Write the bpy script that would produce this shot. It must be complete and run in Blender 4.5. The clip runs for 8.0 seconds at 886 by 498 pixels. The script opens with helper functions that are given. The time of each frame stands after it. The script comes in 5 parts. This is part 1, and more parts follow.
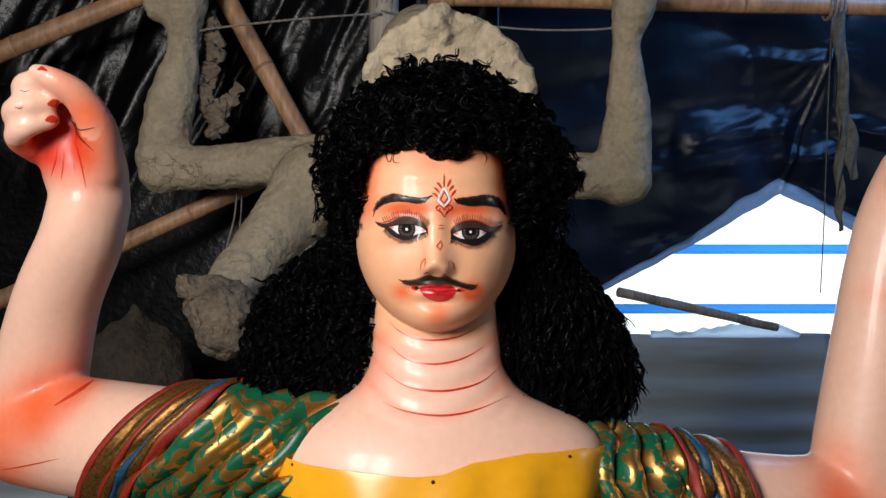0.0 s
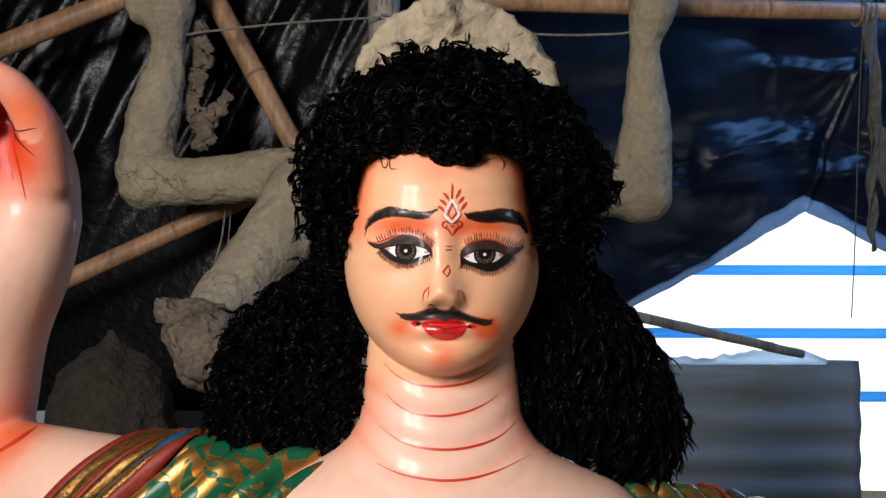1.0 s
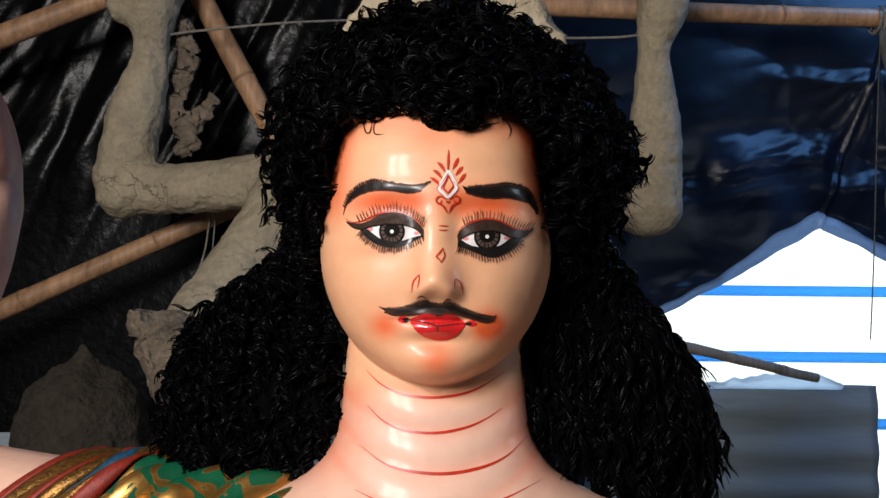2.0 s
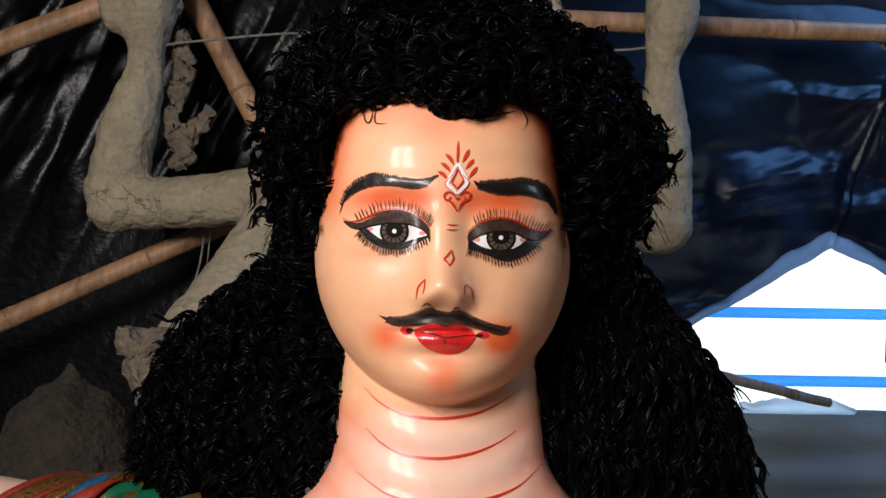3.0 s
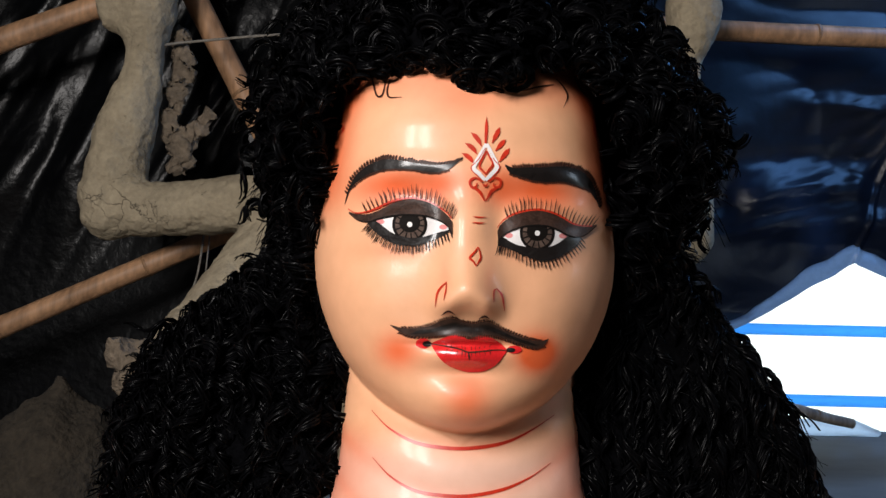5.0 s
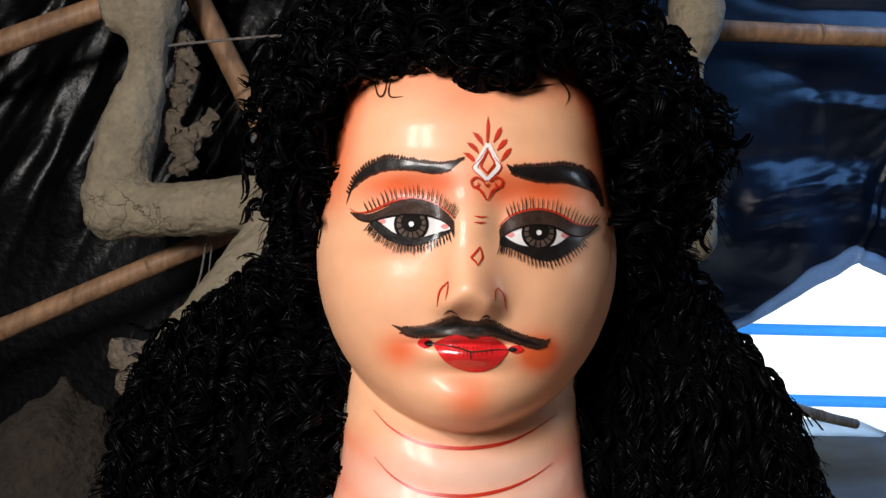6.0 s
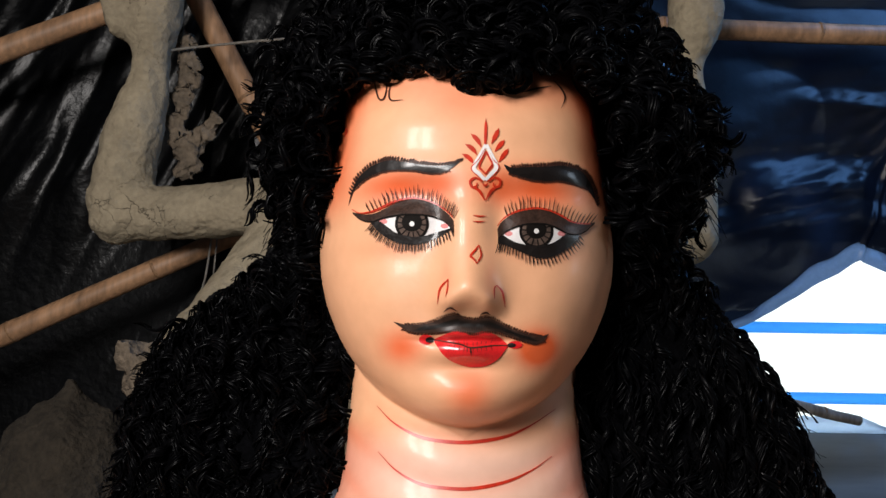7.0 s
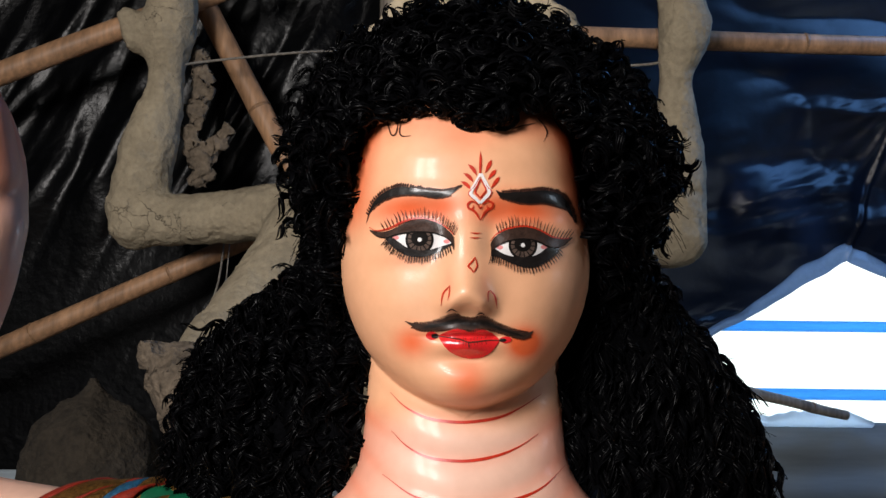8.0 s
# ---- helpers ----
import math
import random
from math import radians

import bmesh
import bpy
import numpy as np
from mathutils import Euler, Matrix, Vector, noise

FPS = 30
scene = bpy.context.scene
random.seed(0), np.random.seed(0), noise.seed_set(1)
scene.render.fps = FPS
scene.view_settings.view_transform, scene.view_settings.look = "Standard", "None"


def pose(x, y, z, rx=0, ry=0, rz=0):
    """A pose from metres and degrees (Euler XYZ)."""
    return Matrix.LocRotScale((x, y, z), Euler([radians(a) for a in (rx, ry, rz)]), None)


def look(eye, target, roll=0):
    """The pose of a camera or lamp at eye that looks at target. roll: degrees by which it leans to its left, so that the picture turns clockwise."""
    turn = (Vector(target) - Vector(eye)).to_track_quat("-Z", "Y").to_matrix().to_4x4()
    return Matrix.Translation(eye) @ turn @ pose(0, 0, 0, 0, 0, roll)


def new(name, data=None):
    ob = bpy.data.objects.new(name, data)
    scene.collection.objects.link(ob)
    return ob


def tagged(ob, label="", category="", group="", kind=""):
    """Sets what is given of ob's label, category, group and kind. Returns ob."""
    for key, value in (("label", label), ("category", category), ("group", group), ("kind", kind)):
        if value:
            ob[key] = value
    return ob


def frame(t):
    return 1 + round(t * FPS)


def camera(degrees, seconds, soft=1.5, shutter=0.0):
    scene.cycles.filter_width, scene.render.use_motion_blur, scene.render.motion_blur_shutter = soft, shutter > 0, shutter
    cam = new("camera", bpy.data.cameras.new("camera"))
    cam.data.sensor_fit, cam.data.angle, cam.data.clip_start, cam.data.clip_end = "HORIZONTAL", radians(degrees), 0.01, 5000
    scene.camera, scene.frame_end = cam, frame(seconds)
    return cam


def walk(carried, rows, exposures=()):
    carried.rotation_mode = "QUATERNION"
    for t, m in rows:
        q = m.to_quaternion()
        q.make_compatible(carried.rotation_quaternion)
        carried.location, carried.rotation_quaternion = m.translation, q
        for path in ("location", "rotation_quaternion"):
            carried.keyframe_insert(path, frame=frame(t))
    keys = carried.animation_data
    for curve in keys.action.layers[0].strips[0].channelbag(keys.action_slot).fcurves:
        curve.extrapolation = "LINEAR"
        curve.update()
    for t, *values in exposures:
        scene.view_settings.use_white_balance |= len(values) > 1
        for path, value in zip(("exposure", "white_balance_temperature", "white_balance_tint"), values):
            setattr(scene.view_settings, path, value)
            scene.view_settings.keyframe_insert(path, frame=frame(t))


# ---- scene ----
cam = camera(51.6, 8.0)
METRES, EYE, TILT, LEAN, TURN = 0.70, 1.5, 0.0, 0.0, 0.0
ROWS = [
    (0.0, 0.0, 0.0, 0.0, 0.0, 0.0, 0.0),
    (0.5, 0.0144, 0.1418, 0.0162, 0.12, 0.51, -0.01),
    (1.0, -0.0083, 0.2967, 0.0113, 0.1, 1.13, -0.15),
    (1.5, -0.0016, 0.4262, -0.0149, 0.02, 1.94, -0.35),
    (3.0, -0.0127, 0.6282, -0.0529, -0.11, 4.27, -0.86),
    (3.5, -0.0149, 0.6858, -0.0536, -0.06, 4.68, -0.92),
    (4.0, -0.0225, 0.7387, -0.0548, -0.03, 5.0, -1.05),
    (4.5, -0.0298, 0.7806, -0.0562, 0.01, 5.14, -1.26),
    (6.0, -0.0284, 0.7824, -0.0576, 0.32, 5.22, -1.29),
    (6.5, -0.0253, 0.7709, -0.06, 0.46, 5.28, -1.09),
    (7.0, -0.025, 0.7616, -0.0615, 0.59, 5.29, -0.85),
    (7.5, -0.0195, 0.7062, -0.0637, 0.53, 5.26, -0.68),
    (8.0, -0.0235, 0.598, -0.0651, 0.75, 5.32, -0.59),
]
walk(cam, [(t, pose(0, 0, EYE, TILT, LEAN, TURN) @ pose(METRES * x, METRES * y, METRES * z, 90 + pitch, roll, yaw)) for t, x, y, z, yaw, pitch, roll in ROWS])

# ---- world, daylight through the openings, exposure ----
world = bpy.data.worlds.new("world")
scene.world = world
world.use_nodes = True
wn = world.node_tree
sky = wn.nodes.new("ShaderNodeTexSky")
sky.sky_type, sky.sun_disc = "NISHITA", False
sky.sun_elevation, sky.sun_rotation = radians(50), radians(215)
wn.links.new(sky.outputs[0], wn.nodes["Background"].inputs[0])
wn.nodes["Background"].inputs[1].default_value = 0.12
scene.view_settings.exposure = 0.0


def area(name, eye, target, w, h, power, color):
    lamp = bpy.data.lights.new(name, "AREA")
    lamp.shape, lamp.size, lamp.size_y, lamp.energy, lamp.color = "RECTANGLE", w, h, power, color
    ob = new(name, lamp)
    ob.matrix_world = look(eye, target)
    return ob


KEY_EYE, SIDE_EYE, REAR_EYE = (-1.08, -0.72, 2.20), (2.55, 0.95, 1.95), (1.35, 4.7, 1.75)
for dx in (-0.19, 0.19):
    area("daylight_front_opening", (KEY_EYE[0] + dx, KEY_EYE[1] - dx * 0.55, KEY_EYE[2]), (0.1 + dx, 1.15, 1.5), 0.30, 0.75, 35.5, (1.0, 0.95, 0.92))
area("daylight_side_opening", SIDE_EYE, (0.3, 1.6, 1.6), 0.4, 0.4, 4, (0.70, 0.84, 1.0))
area("daylight_rear_opening", REAR_EYE, (0.3, 1.2, 1.4), 1.6, 1.3, 26, (0.42, 0.68, 1.0))
# Added blue lamp without a known source, to brighten the tarpaulin's folds.
area("added_blue_roof_lamp", (1.95, 2.75, 3.17), (1.2, 3.25, 1.9), 0.8, 0.6, 16, (0.16, 0.42, 1.0))


# ---- materials ----
def mat(name, color, rough=0.6, metal=0.0, vary=0.15, scale=30.0, bump=0.2, bump_scale=None, fine=6.0, coat=0.0, tint=None, dist=0.002, stretch=(1, 1, 1)):
    m = bpy.data.materials.new(name)
    m.use_nodes = True
    nt = m.node_tree
    b = nt.nodes["Principled BSDF"]
    b.inputs["Roughness"].default_value, b.inputs["Metallic"].default_value = rough, metal
    b.inputs["Coat Weight"].default_value = coat
    b.inputs["Coat Roughness"].default_value = 0.15
    co = nt.nodes.new("ShaderNodeTexCoord")
    mp = nt.nodes.new("ShaderNodeMapping")
    mp.inputs["Scale"].default_value = stretch
    nt.links.new(co.outputs["Object"], mp.inputs[0])
    n1, n2 = nt.nodes.new("ShaderNodeTexNoise"), nt.nodes.new("ShaderNodeTexNoise")
    for n, s in ((n1, scale), (n2, scale * fine)):
        n.inputs["Scale"].default_value, n.inputs["Detail"].default_value = s, 5
        nt.links.new(mp.outputs[0], n.inputs[0])
    add = nt.nodes.new("ShaderNodeMath")
    add.operation = "ADD"
    nt.links.new(n1.outputs[0], add.inputs[0])
    nt.links.new(n2.outputs[0], add.inputs[1])
    ramp = nt.nodes.new("ShaderNodeMapRange")
    ramp.inputs[1].default_value, ramp.inputs[2].default_value = 0.65, 1.35
    nt.links.new(add.outputs[0], ramp.inputs[0])
    mix = nt.nodes.new("ShaderNodeMix")
    mix.data_type = "RGBA"
    dark = tint or tuple(c * (1 - 2 * vary) for c in color)
    mix.inputs[6].default_value, mix.inputs[7].default_value = (*dark, 1), (*(min(1, c * (1 + vary)) for c in color), 1)
    nt.links.new(ramp.outputs[0], mix.inputs[0])
    nt.links.new(mix.outputs[2], b.inputs["Base Color"])
    if bump:
        bp = nt.nodes.new("ShaderNodeBump")
        bp.inputs["Strength"].default_value, bp.inputs["Distance"].default_value = bump, dist
        src = n2
        if bump_scale:
            src = nt.nodes.new("ShaderNodeTexNoise")
            src.inputs["Scale"].default_value, src.inputs["Detail"].default_value = bump_scale, 4
            nt.links.new(mp.outputs[0], src.inputs[0])
        nt.links.new(src.outputs[0], bp.inputs["Height"])
        nt.links.new(bp.outputs[0], b.inputs["Normal"])
    return m


def painted(name, attribute, rough, coat):
    """Brushed and sprayed paint whose pigment is laid on in a colour layer of the mesh."""
    m = mat(name, (0.7, 0.45, 0.3), rough, vary=0.05, scale=14, bump=0.30, bump_scale=48, coat=coat, dist=0.002)
    nt = m.node_tree
    at = nt.nodes.new("ShaderNodeAttribute")
    at.attribute_name = attribute
    mul = nt.nodes.new("ShaderNodeMix")
    mul.data_type, mul.blend_type = "RGBA", "MULTIPLY"
    mul.inputs[0].default_value = 1.0
    mixn = [n for n in nt.nodes if n.bl_idname == "ShaderNodeMix" and n != mul][0]
    mixn.inputs[6].default_value, mixn.inputs[7].default_value = (0.90, 0.88, 0.86, 1), (1, 1, 1, 1)
    nt.links.new(mixn.outputs[2], mul.inputs[6])
    nt.links.new(at.outputs["Color"], mul.inputs[7])
    nt.links.new(mul.outputs[2], nt.nodes["Principled BSDF"].inputs["Base Color"])
    return m


M_SKIN = painted("flesh_enamel_paint", "pigment", 0.50, 0.18)
M_SKIN.node_tree.nodes["Principled BSDF"].inputs["Coat Roughness"].default_value = 0.15
M_RED = mat("vermilion_paint", (0.56, 0.030, 0.010), 0.35, vary=0.15, scale=120, bump=0.05)
M_BLACK = mat("black_enamel", (0.010, 0.007, 0.006), 0.5, vary=0.2, scale=150, bump=0.5, bump_scale=160, coat=0.45)
M_PUPIL = mat("matt_black_eye_paint", (0.008, 0.006, 0.005), 0.7, vary=0.2, scale=150, bump=0.05)
M_LID = mat("dark_brown_lid_enamel", (0.046, 0.024, 0.017), 0.45, vary=0.35, scale=120, bump=0.4, bump_scale=140, coat=0.10)
M_BROWN = mat("brown_line_paint", (0.050, 0.020, 0.013), 0.4, vary=0.2, scale=150, bump=0.1)
M_WHITE = mat("eye_white_paint", (0.78, 0.74, 0.72), 0.5, vary=0.03, scale=80, bump=0.03)
M_PINK = mat("pink_paint", (0.72, 0.25, 0.24), 0.4, vary=0.1, scale=150, bump=0.03)
M_IRIS = mat("brown_iris_paint", (0.105, 0.070, 0.055), 0.6, vary=0.3, scale=250, bump=0.03)
M_LIP = mat("red_lip_enamel", (0.74, 0.020, 0.022), 0.25, vary=0.12, scale=110, bump=0.1, bump_scale=130, coat=0.8)
M_CLAY = mat("grey_river_clay", (0.40, 0.33, 0.225), 0.95, vary=0.13, scale=9, bump=1.0, bump_scale=24, fine=8, dist=0.018)
nt = M_CLAY.node_tree
crack, crack_warp, crack_where, crack_cut = nt.nodes.new("ShaderNodeTexVoronoi"), nt.nodes.new("ShaderNodeTexNoise"), nt.nodes.new("ShaderNodeTexNoise"), nt.nodes.new("ShaderNodeMapRange")
crack.feature = "DISTANCE_TO_EDGE"
crack.inputs["Scale"].default_value = 17
crack_warp.inputs["Scale"].default_value, crack_warp.inputs["Detail"].default_value = 22, 4
crack_where.inputs["Scale"].default_value = 6
warp_mix, crack_limit, crack_tone = nt.nodes.new("ShaderNodeMix"), nt.nodes.new("ShaderNodeMapRange"), nt.nodes.new("ShaderNodeMix")
warp_mix.data_type = crack_tone.data_type = "RGBA"
warp_mix.inputs[0].default_value = 0.07
crack_tone.blend_type = "MULTIPLY"
nt.links.new(nt.nodes["Mapping"].outputs[0], crack_warp.inputs[0])
nt.links.new(nt.nodes["Mapping"].outputs[0], crack_where.inputs[0])
nt.links.new(nt.nodes["Mapping"].outputs[0], warp_mix.inputs[6])
nt.links.new(crack_warp.outputs["Color"], warp_mix.inputs[7])
nt.links.new(warp_mix.outputs[2], crack.inputs[0])
crack_limit.inputs[1].default_value, crack_limit.inputs[2].default_value, crack_limit.inputs[3].default_value, crack_limit.inputs[4].default_value = 0.50, 0.70, 0.0006, 0.020
nt.links.new(crack_where.outputs[0], crack_limit.inputs[0])
nt.links.new(crack.outputs["Distance"], crack_cut.inputs[0])
nt.links.new(crack_limit.outputs[0], crack_cut.inputs[2])
crack_cut.inputs[3].default_value = 0.35
crack_tone.inputs[0].default_value = 1.0
clay = nt.nodes["Principled BSDF"]
nt.links.new(clay.inputs["Base Color"].links[0].from_socket, crack_tone.inputs[6])
nt.links.new(crack_cut.outputs[0], crack_tone.inputs[7])
nt.links.new(crack_tone.outputs[2], clay.inputs["Base Color"])
crack_bump = nt.nodes.new("ShaderNodeBump")
crack_bump.inputs["Strength"].default_value, crack_bump.inputs["Distance"].default_value = 0.8, 0.006
nt.links.new(crack_cut.outputs[0], crack_bump.inputs["Height"])
nt.links.new(clay.inputs["Normal"].links[0].from_socket, crack_bump.inputs["Normal"])
nt.links.new(crack_bump.outputs[0], clay.inputs["Normal"])
# Darker copy of the rough clay below: the stump's shade, put into colour.
M_CLAYSHADE = mat("shaded_rough_clay", (0.045, 0.035, 0.024), 0.97, vary=0.3, scale=14, bump=1.0, bump_scale=60, fine=6, dist=0.012)
M_CLAYR = mat("rough_dry_clay", (0.20, 0.155, 0.11), 0.97, vary=0.3, scale=14, bump=1.0, bump_scale=60, fine=6, dist=0.012)
M_HAIR = mat("black_fibre_hair", (0.002, 0.002, 0.0024), 0.32, vary=0.3, scale=60, bump=0)
nt = M_HAIR.node_tree
lock_random, lock_sheen = nt.nodes.new("ShaderNodeNewGeometry"), nt.nodes.new("ShaderNodeMapRange")
lock_sheen.inputs[1].default_value, lock_sheen.inputs[2].default_value = 0.35, 1.0
lock_sheen.inputs[3].default_value, lock_sheen.inputs[4].default_value = 0.012, 0.13
nt.links.new(lock_random.outputs["Random Per Island"], lock_sheen.inputs[0])
nt.links.new(lock_sheen.outputs[0], nt.nodes["Principled BSDF"].inputs["Specular IOR Level"])
M_HAIRCAP = mat("black_wig_net", (0.002, 0.002, 0.0025), 0.9, vary=0.3, scale=60, bump=0.5)
for m, k in ((M_HAIRCAP, 0.02), (M_BLACK, 0.25), (M_LID, 0.25), (M_PUPIL, 0.08), (M_WHITE, 0.15), (M_BROWN, 0.15), (M_IRIS, 0.1)):
    m.node_tree.nodes["Principled BSDF"].inputs["Specular IOR Level"].default_value = k
M_TARP = mat("black_plastic_tarpaulin", (0.003, 0.0033, 0.004), 0.29, vary=0.3, scale=5, bump=0.4, bump_scale=38, fine=9, dist=0.006)
M_TARP.node_tree.nodes["Principled BSDF"].inputs["Specular IOR Level"].default_value = 0.24
M_TARPB = mat("dark_blue_plastic_tarpaulin", (0.007, 0.012, 0.026), 0.33, vary=0.3, scale=5, bump=0.25, bump_scale=30, fine=9, dist=0.006)
# Noise patches of brighter translucent colour imitate bluish light on the folds.
nt = M_TARPB.node_tree
thin, through_mix = nt.nodes.new("ShaderNodeBsdfTranslucent"), nt.nodes.new("ShaderNodeMixShader")
glow_noise, glow_ramp, glow_color = nt.nodes.new("ShaderNodeTexNoise"), nt.nodes.new("ShaderNodeMapRange"), nt.nodes.new("ShaderNodeMix")
glow_noise.inputs["Scale"].default_value, glow_noise.inputs["Detail"].default_value, glow_noise.inputs["Distortion"].default_value = 2.6, 9, 1.1
glow_ramp.inputs[1].default_value, glow_ramp.inputs[2].default_value = 0.52, 0.80
glow_color.data_type = "RGBA"
glow_color.inputs[6].default_value, glow_color.inputs[7].default_value = (0.045, 0.064, 0.105, 1), (0.11, 0.17, 0.29, 1)
nt.links.new(nt.nodes["Mapping"].outputs[0], glow_noise.inputs[0])
nt.links.new(glow_noise.outputs[0], glow_ramp.inputs[0])
nt.links.new(glow_ramp.outputs[0], glow_color.inputs[0])
nt.links.new(glow_color.outputs[2], thin.inputs[0])
through_mix.inputs[0].default_value = 0.45
nt.links.new(nt.nodes["Principled BSDF"].outputs[0], through_mix.inputs[1])
nt.links.new(thin.outputs[0], through_mix.inputs[2])
nt.links.new(through_mix.outputs[0], nt.nodes["Material Output"].inputs[0])
M_BAMBOO = mat("dry_bamboo", (0.52, 0.29, 0.155), 0.5, vary=0.28, scale=10, bump=0.25, fine=7, stretch=(1, 1, 0.15))
M_BAMBOON = mat("bamboo_node", (0.36, 0.20, 0.10), 0.6, vary=0.3, scale=40, bump=0.3)
M_WOOD = mat("rough_grey_wood", (0.42, 0.36, 0.30), 0.75, vary=0.3, scale=14, bump=0.4, stretch=(1, 1, 0.12))
M_STEEL = mat("weathered_corrugated_steel", (0.36, 0.42, 0.46), 0.55, metal=0.2, vary=0.12, scale=5, bump=0.1, fine=7, stretch=(0.12, 1, 1))
M_ROPE = mat("jute_string", (0.30, 0.27, 0.23), 0.9, vary=0.3, scale=90, bump=0.6)
M_RAIL = mat("blue_rail_with_glare", (0.10, 0.42, 0.85), 0.45, vary=0.1, scale=20, bump=0.05)
# Translucent colour stands in for the glare that brightens the rails.
nt = M_RAIL.node_tree
glare_through, half = nt.nodes.new("ShaderNodeBsdfTranslucent"), nt.nodes.new("ShaderNodeMixShader")
glare_through.inputs[0].default_value = (0.28, 0.64, 1.0, 1)
half.inputs[0].default_value = 0.75
nt.links.new(nt.nodes["Principled BSDF"].outputs[0], half.inputs[1])
nt.links.new(glare_through.outputs[0], half.inputs[2])
nt.links.new(half.outputs[0], nt.nodes["Material Output"].inputs[0])
M_EARTH = mat("packed_earth", (0.16, 0.12, 0.085), 0.95, vary=0.3, scale=3, bump=0.8, fine=9, dist=0.01)
M_FILM = mat("pale_plastic_film", (0.62, 0.66, 0.70), 0.35, vary=0.12, scale=18, bump=0.3)
nt = M_FILM.node_tree
film_through, film_half = nt.nodes.new("ShaderNodeBsdfTranslucent"), nt.nodes.new("ShaderNodeMixShader")
film_through.inputs[0].default_value = (0.80, 0.85, 0.90, 1)
film_half.inputs[0].default_value = 0.8
nt.links.new(nt.nodes["Principled BSDF"].outputs[0], film_half.inputs[1])
nt.links.new(film_through.outputs[0], film_half.inputs[2])
nt.links.new(film_half.outputs[0], nt.nodes["Material Output"].inputs[0])
# Paler copy of the sheet: daylight on its lower edge, put into colour.
M_HEM = mat("light_painted_plastic_hem", (0.10, 0.14, 0.21), 0.3, vary=0.2, scale=12, bump=0.35, bump_scale=30, dist=0.006)
nt = M_HEM.node_tree
hem_through, hem_half = nt.nodes.new("ShaderNodeBsdfTranslucent"), nt.nodes.new("ShaderNodeMixShader")
hem_through.inputs[0].default_value = (0.13, 0.19, 0.31, 1)
hem_half.inputs[0].default_value = 0.5
nt.links.new(nt.nodes["Principled BSDF"].outputs[0], hem_half.inputs[1])
nt.links.new(hem_through.outputs[0], hem_half.inputs[2])
nt.links.new(hem_half.outputs[0], nt.nodes["Material Output"].inputs[0])
M_RAG = mat("dusty_rag", (0.13, 0.13, 0.115), 0.95, vary=0.3, scale=40, bump=0.6)
M_YELLOW = mat("yellow_satin", (0.80, 0.37, 0.010), 0.30, vary=0.06, scale=9, bump=0.12, bump_scale=18, dist=0.004)


def emitter(name, color, strength):
    m = bpy.data.materials.new(name)
    m.use_nodes = True
    nt = m.node_tree
    e = nt.nodes.new("ShaderNodeEmission")
    co, n = nt.nodes.new("ShaderNodeTexCoord"), nt.nodes.new("ShaderNodeTexNoise")
    n.inputs["Scale"].default_value = 0.9
    nt.links.new(co.outputs["Object"], n.inputs[0])
    mx = nt.nodes.new("ShaderNodeMix")
    mx.data_type = "RGBA"
    mx.inputs[6].default_value, mx.inputs[7].default_value = (color[0] * 0.8, color[1] * 0.97, color[2] * 0.95, 1), (*color, 1)
    nt.links.new(n.outputs[0], mx.inputs[0])
    nt.links.new(mx.outputs[2], e.inputs[0])
    e.inputs[1].default_value = strength
    nt.links.new(e.outputs[0], nt.nodes["Material Output"].inputs[0])
    return m


M_OUT = emitter("hazy_bright_outdoors", (1.0, 1.0, 1.0), 1.6)


# ---- mesh helpers ----
def link_mesh(name, verts, faces, mats, parent=None, smooth=True, index=None):
    me = bpy.data.meshes.new(name)
    if isinstance(faces, np.ndarray):
        me.vertices.add(len(verts))
        me.vertices.foreach_set("co", np.asarray(verts, dtype=np.float32).ravel())
        me.loops.add(faces.size)
        me.loops.foreach_set("vertex_index", faces.astype(np.int32).ravel())
        me.polygons.add(len(faces))
        me.polygons.foreach_set("loop_start", np.arange(0, faces.size, faces.shape[1], dtype=np.int32))
        me.update(calc_edges=True)
    else:
        me.from_pydata([tuple(v) for v in verts], [], faces)
    for m in (mats if isinstance(mats, (list, tuple)) else [mats]):
        me.materials.append(m)
    if index is not None:
        me.polygons.foreach_set("material_index", np.array(index, dtype=np.int32))
    me.polygons.foreach_set("use_smooth", [smooth] * len(me.polygons))
    me.update()
    ob = new(name, me)
    ob.parent = parent
    return ob


def part(name, bm, material, parent, label="", smooth=True):
    me = bpy.data.meshes.new(name)
    bm.to_mesh(me)
    bm.free()
    me.materials.append(material)
    me.polygons.foreach_set("use_smooth", [smooth] * len(me.polygons))
    ob = new(name, me)
    ob.parent = parent
    return tagged(ob, label)


def smoothstep(a, b, x):
    t = np.clip((x - a) / (b - a), 0, 1)
    return t * t * (3 - 2 * t)


def table(rows, z, blur=0.006):
    """A smooth profile through rows of (z, value)."""
    zs = np.array([r[0] for r in rows]); vs = np.array([r[1] for r in rows])
    order = np.argsort(zs)
    out = 0
    for k in np.linspace(-1.5, 1.5, 7):
        out = out + np.interp(z + k * blur, zs[order], vs[order])
    return out / 7


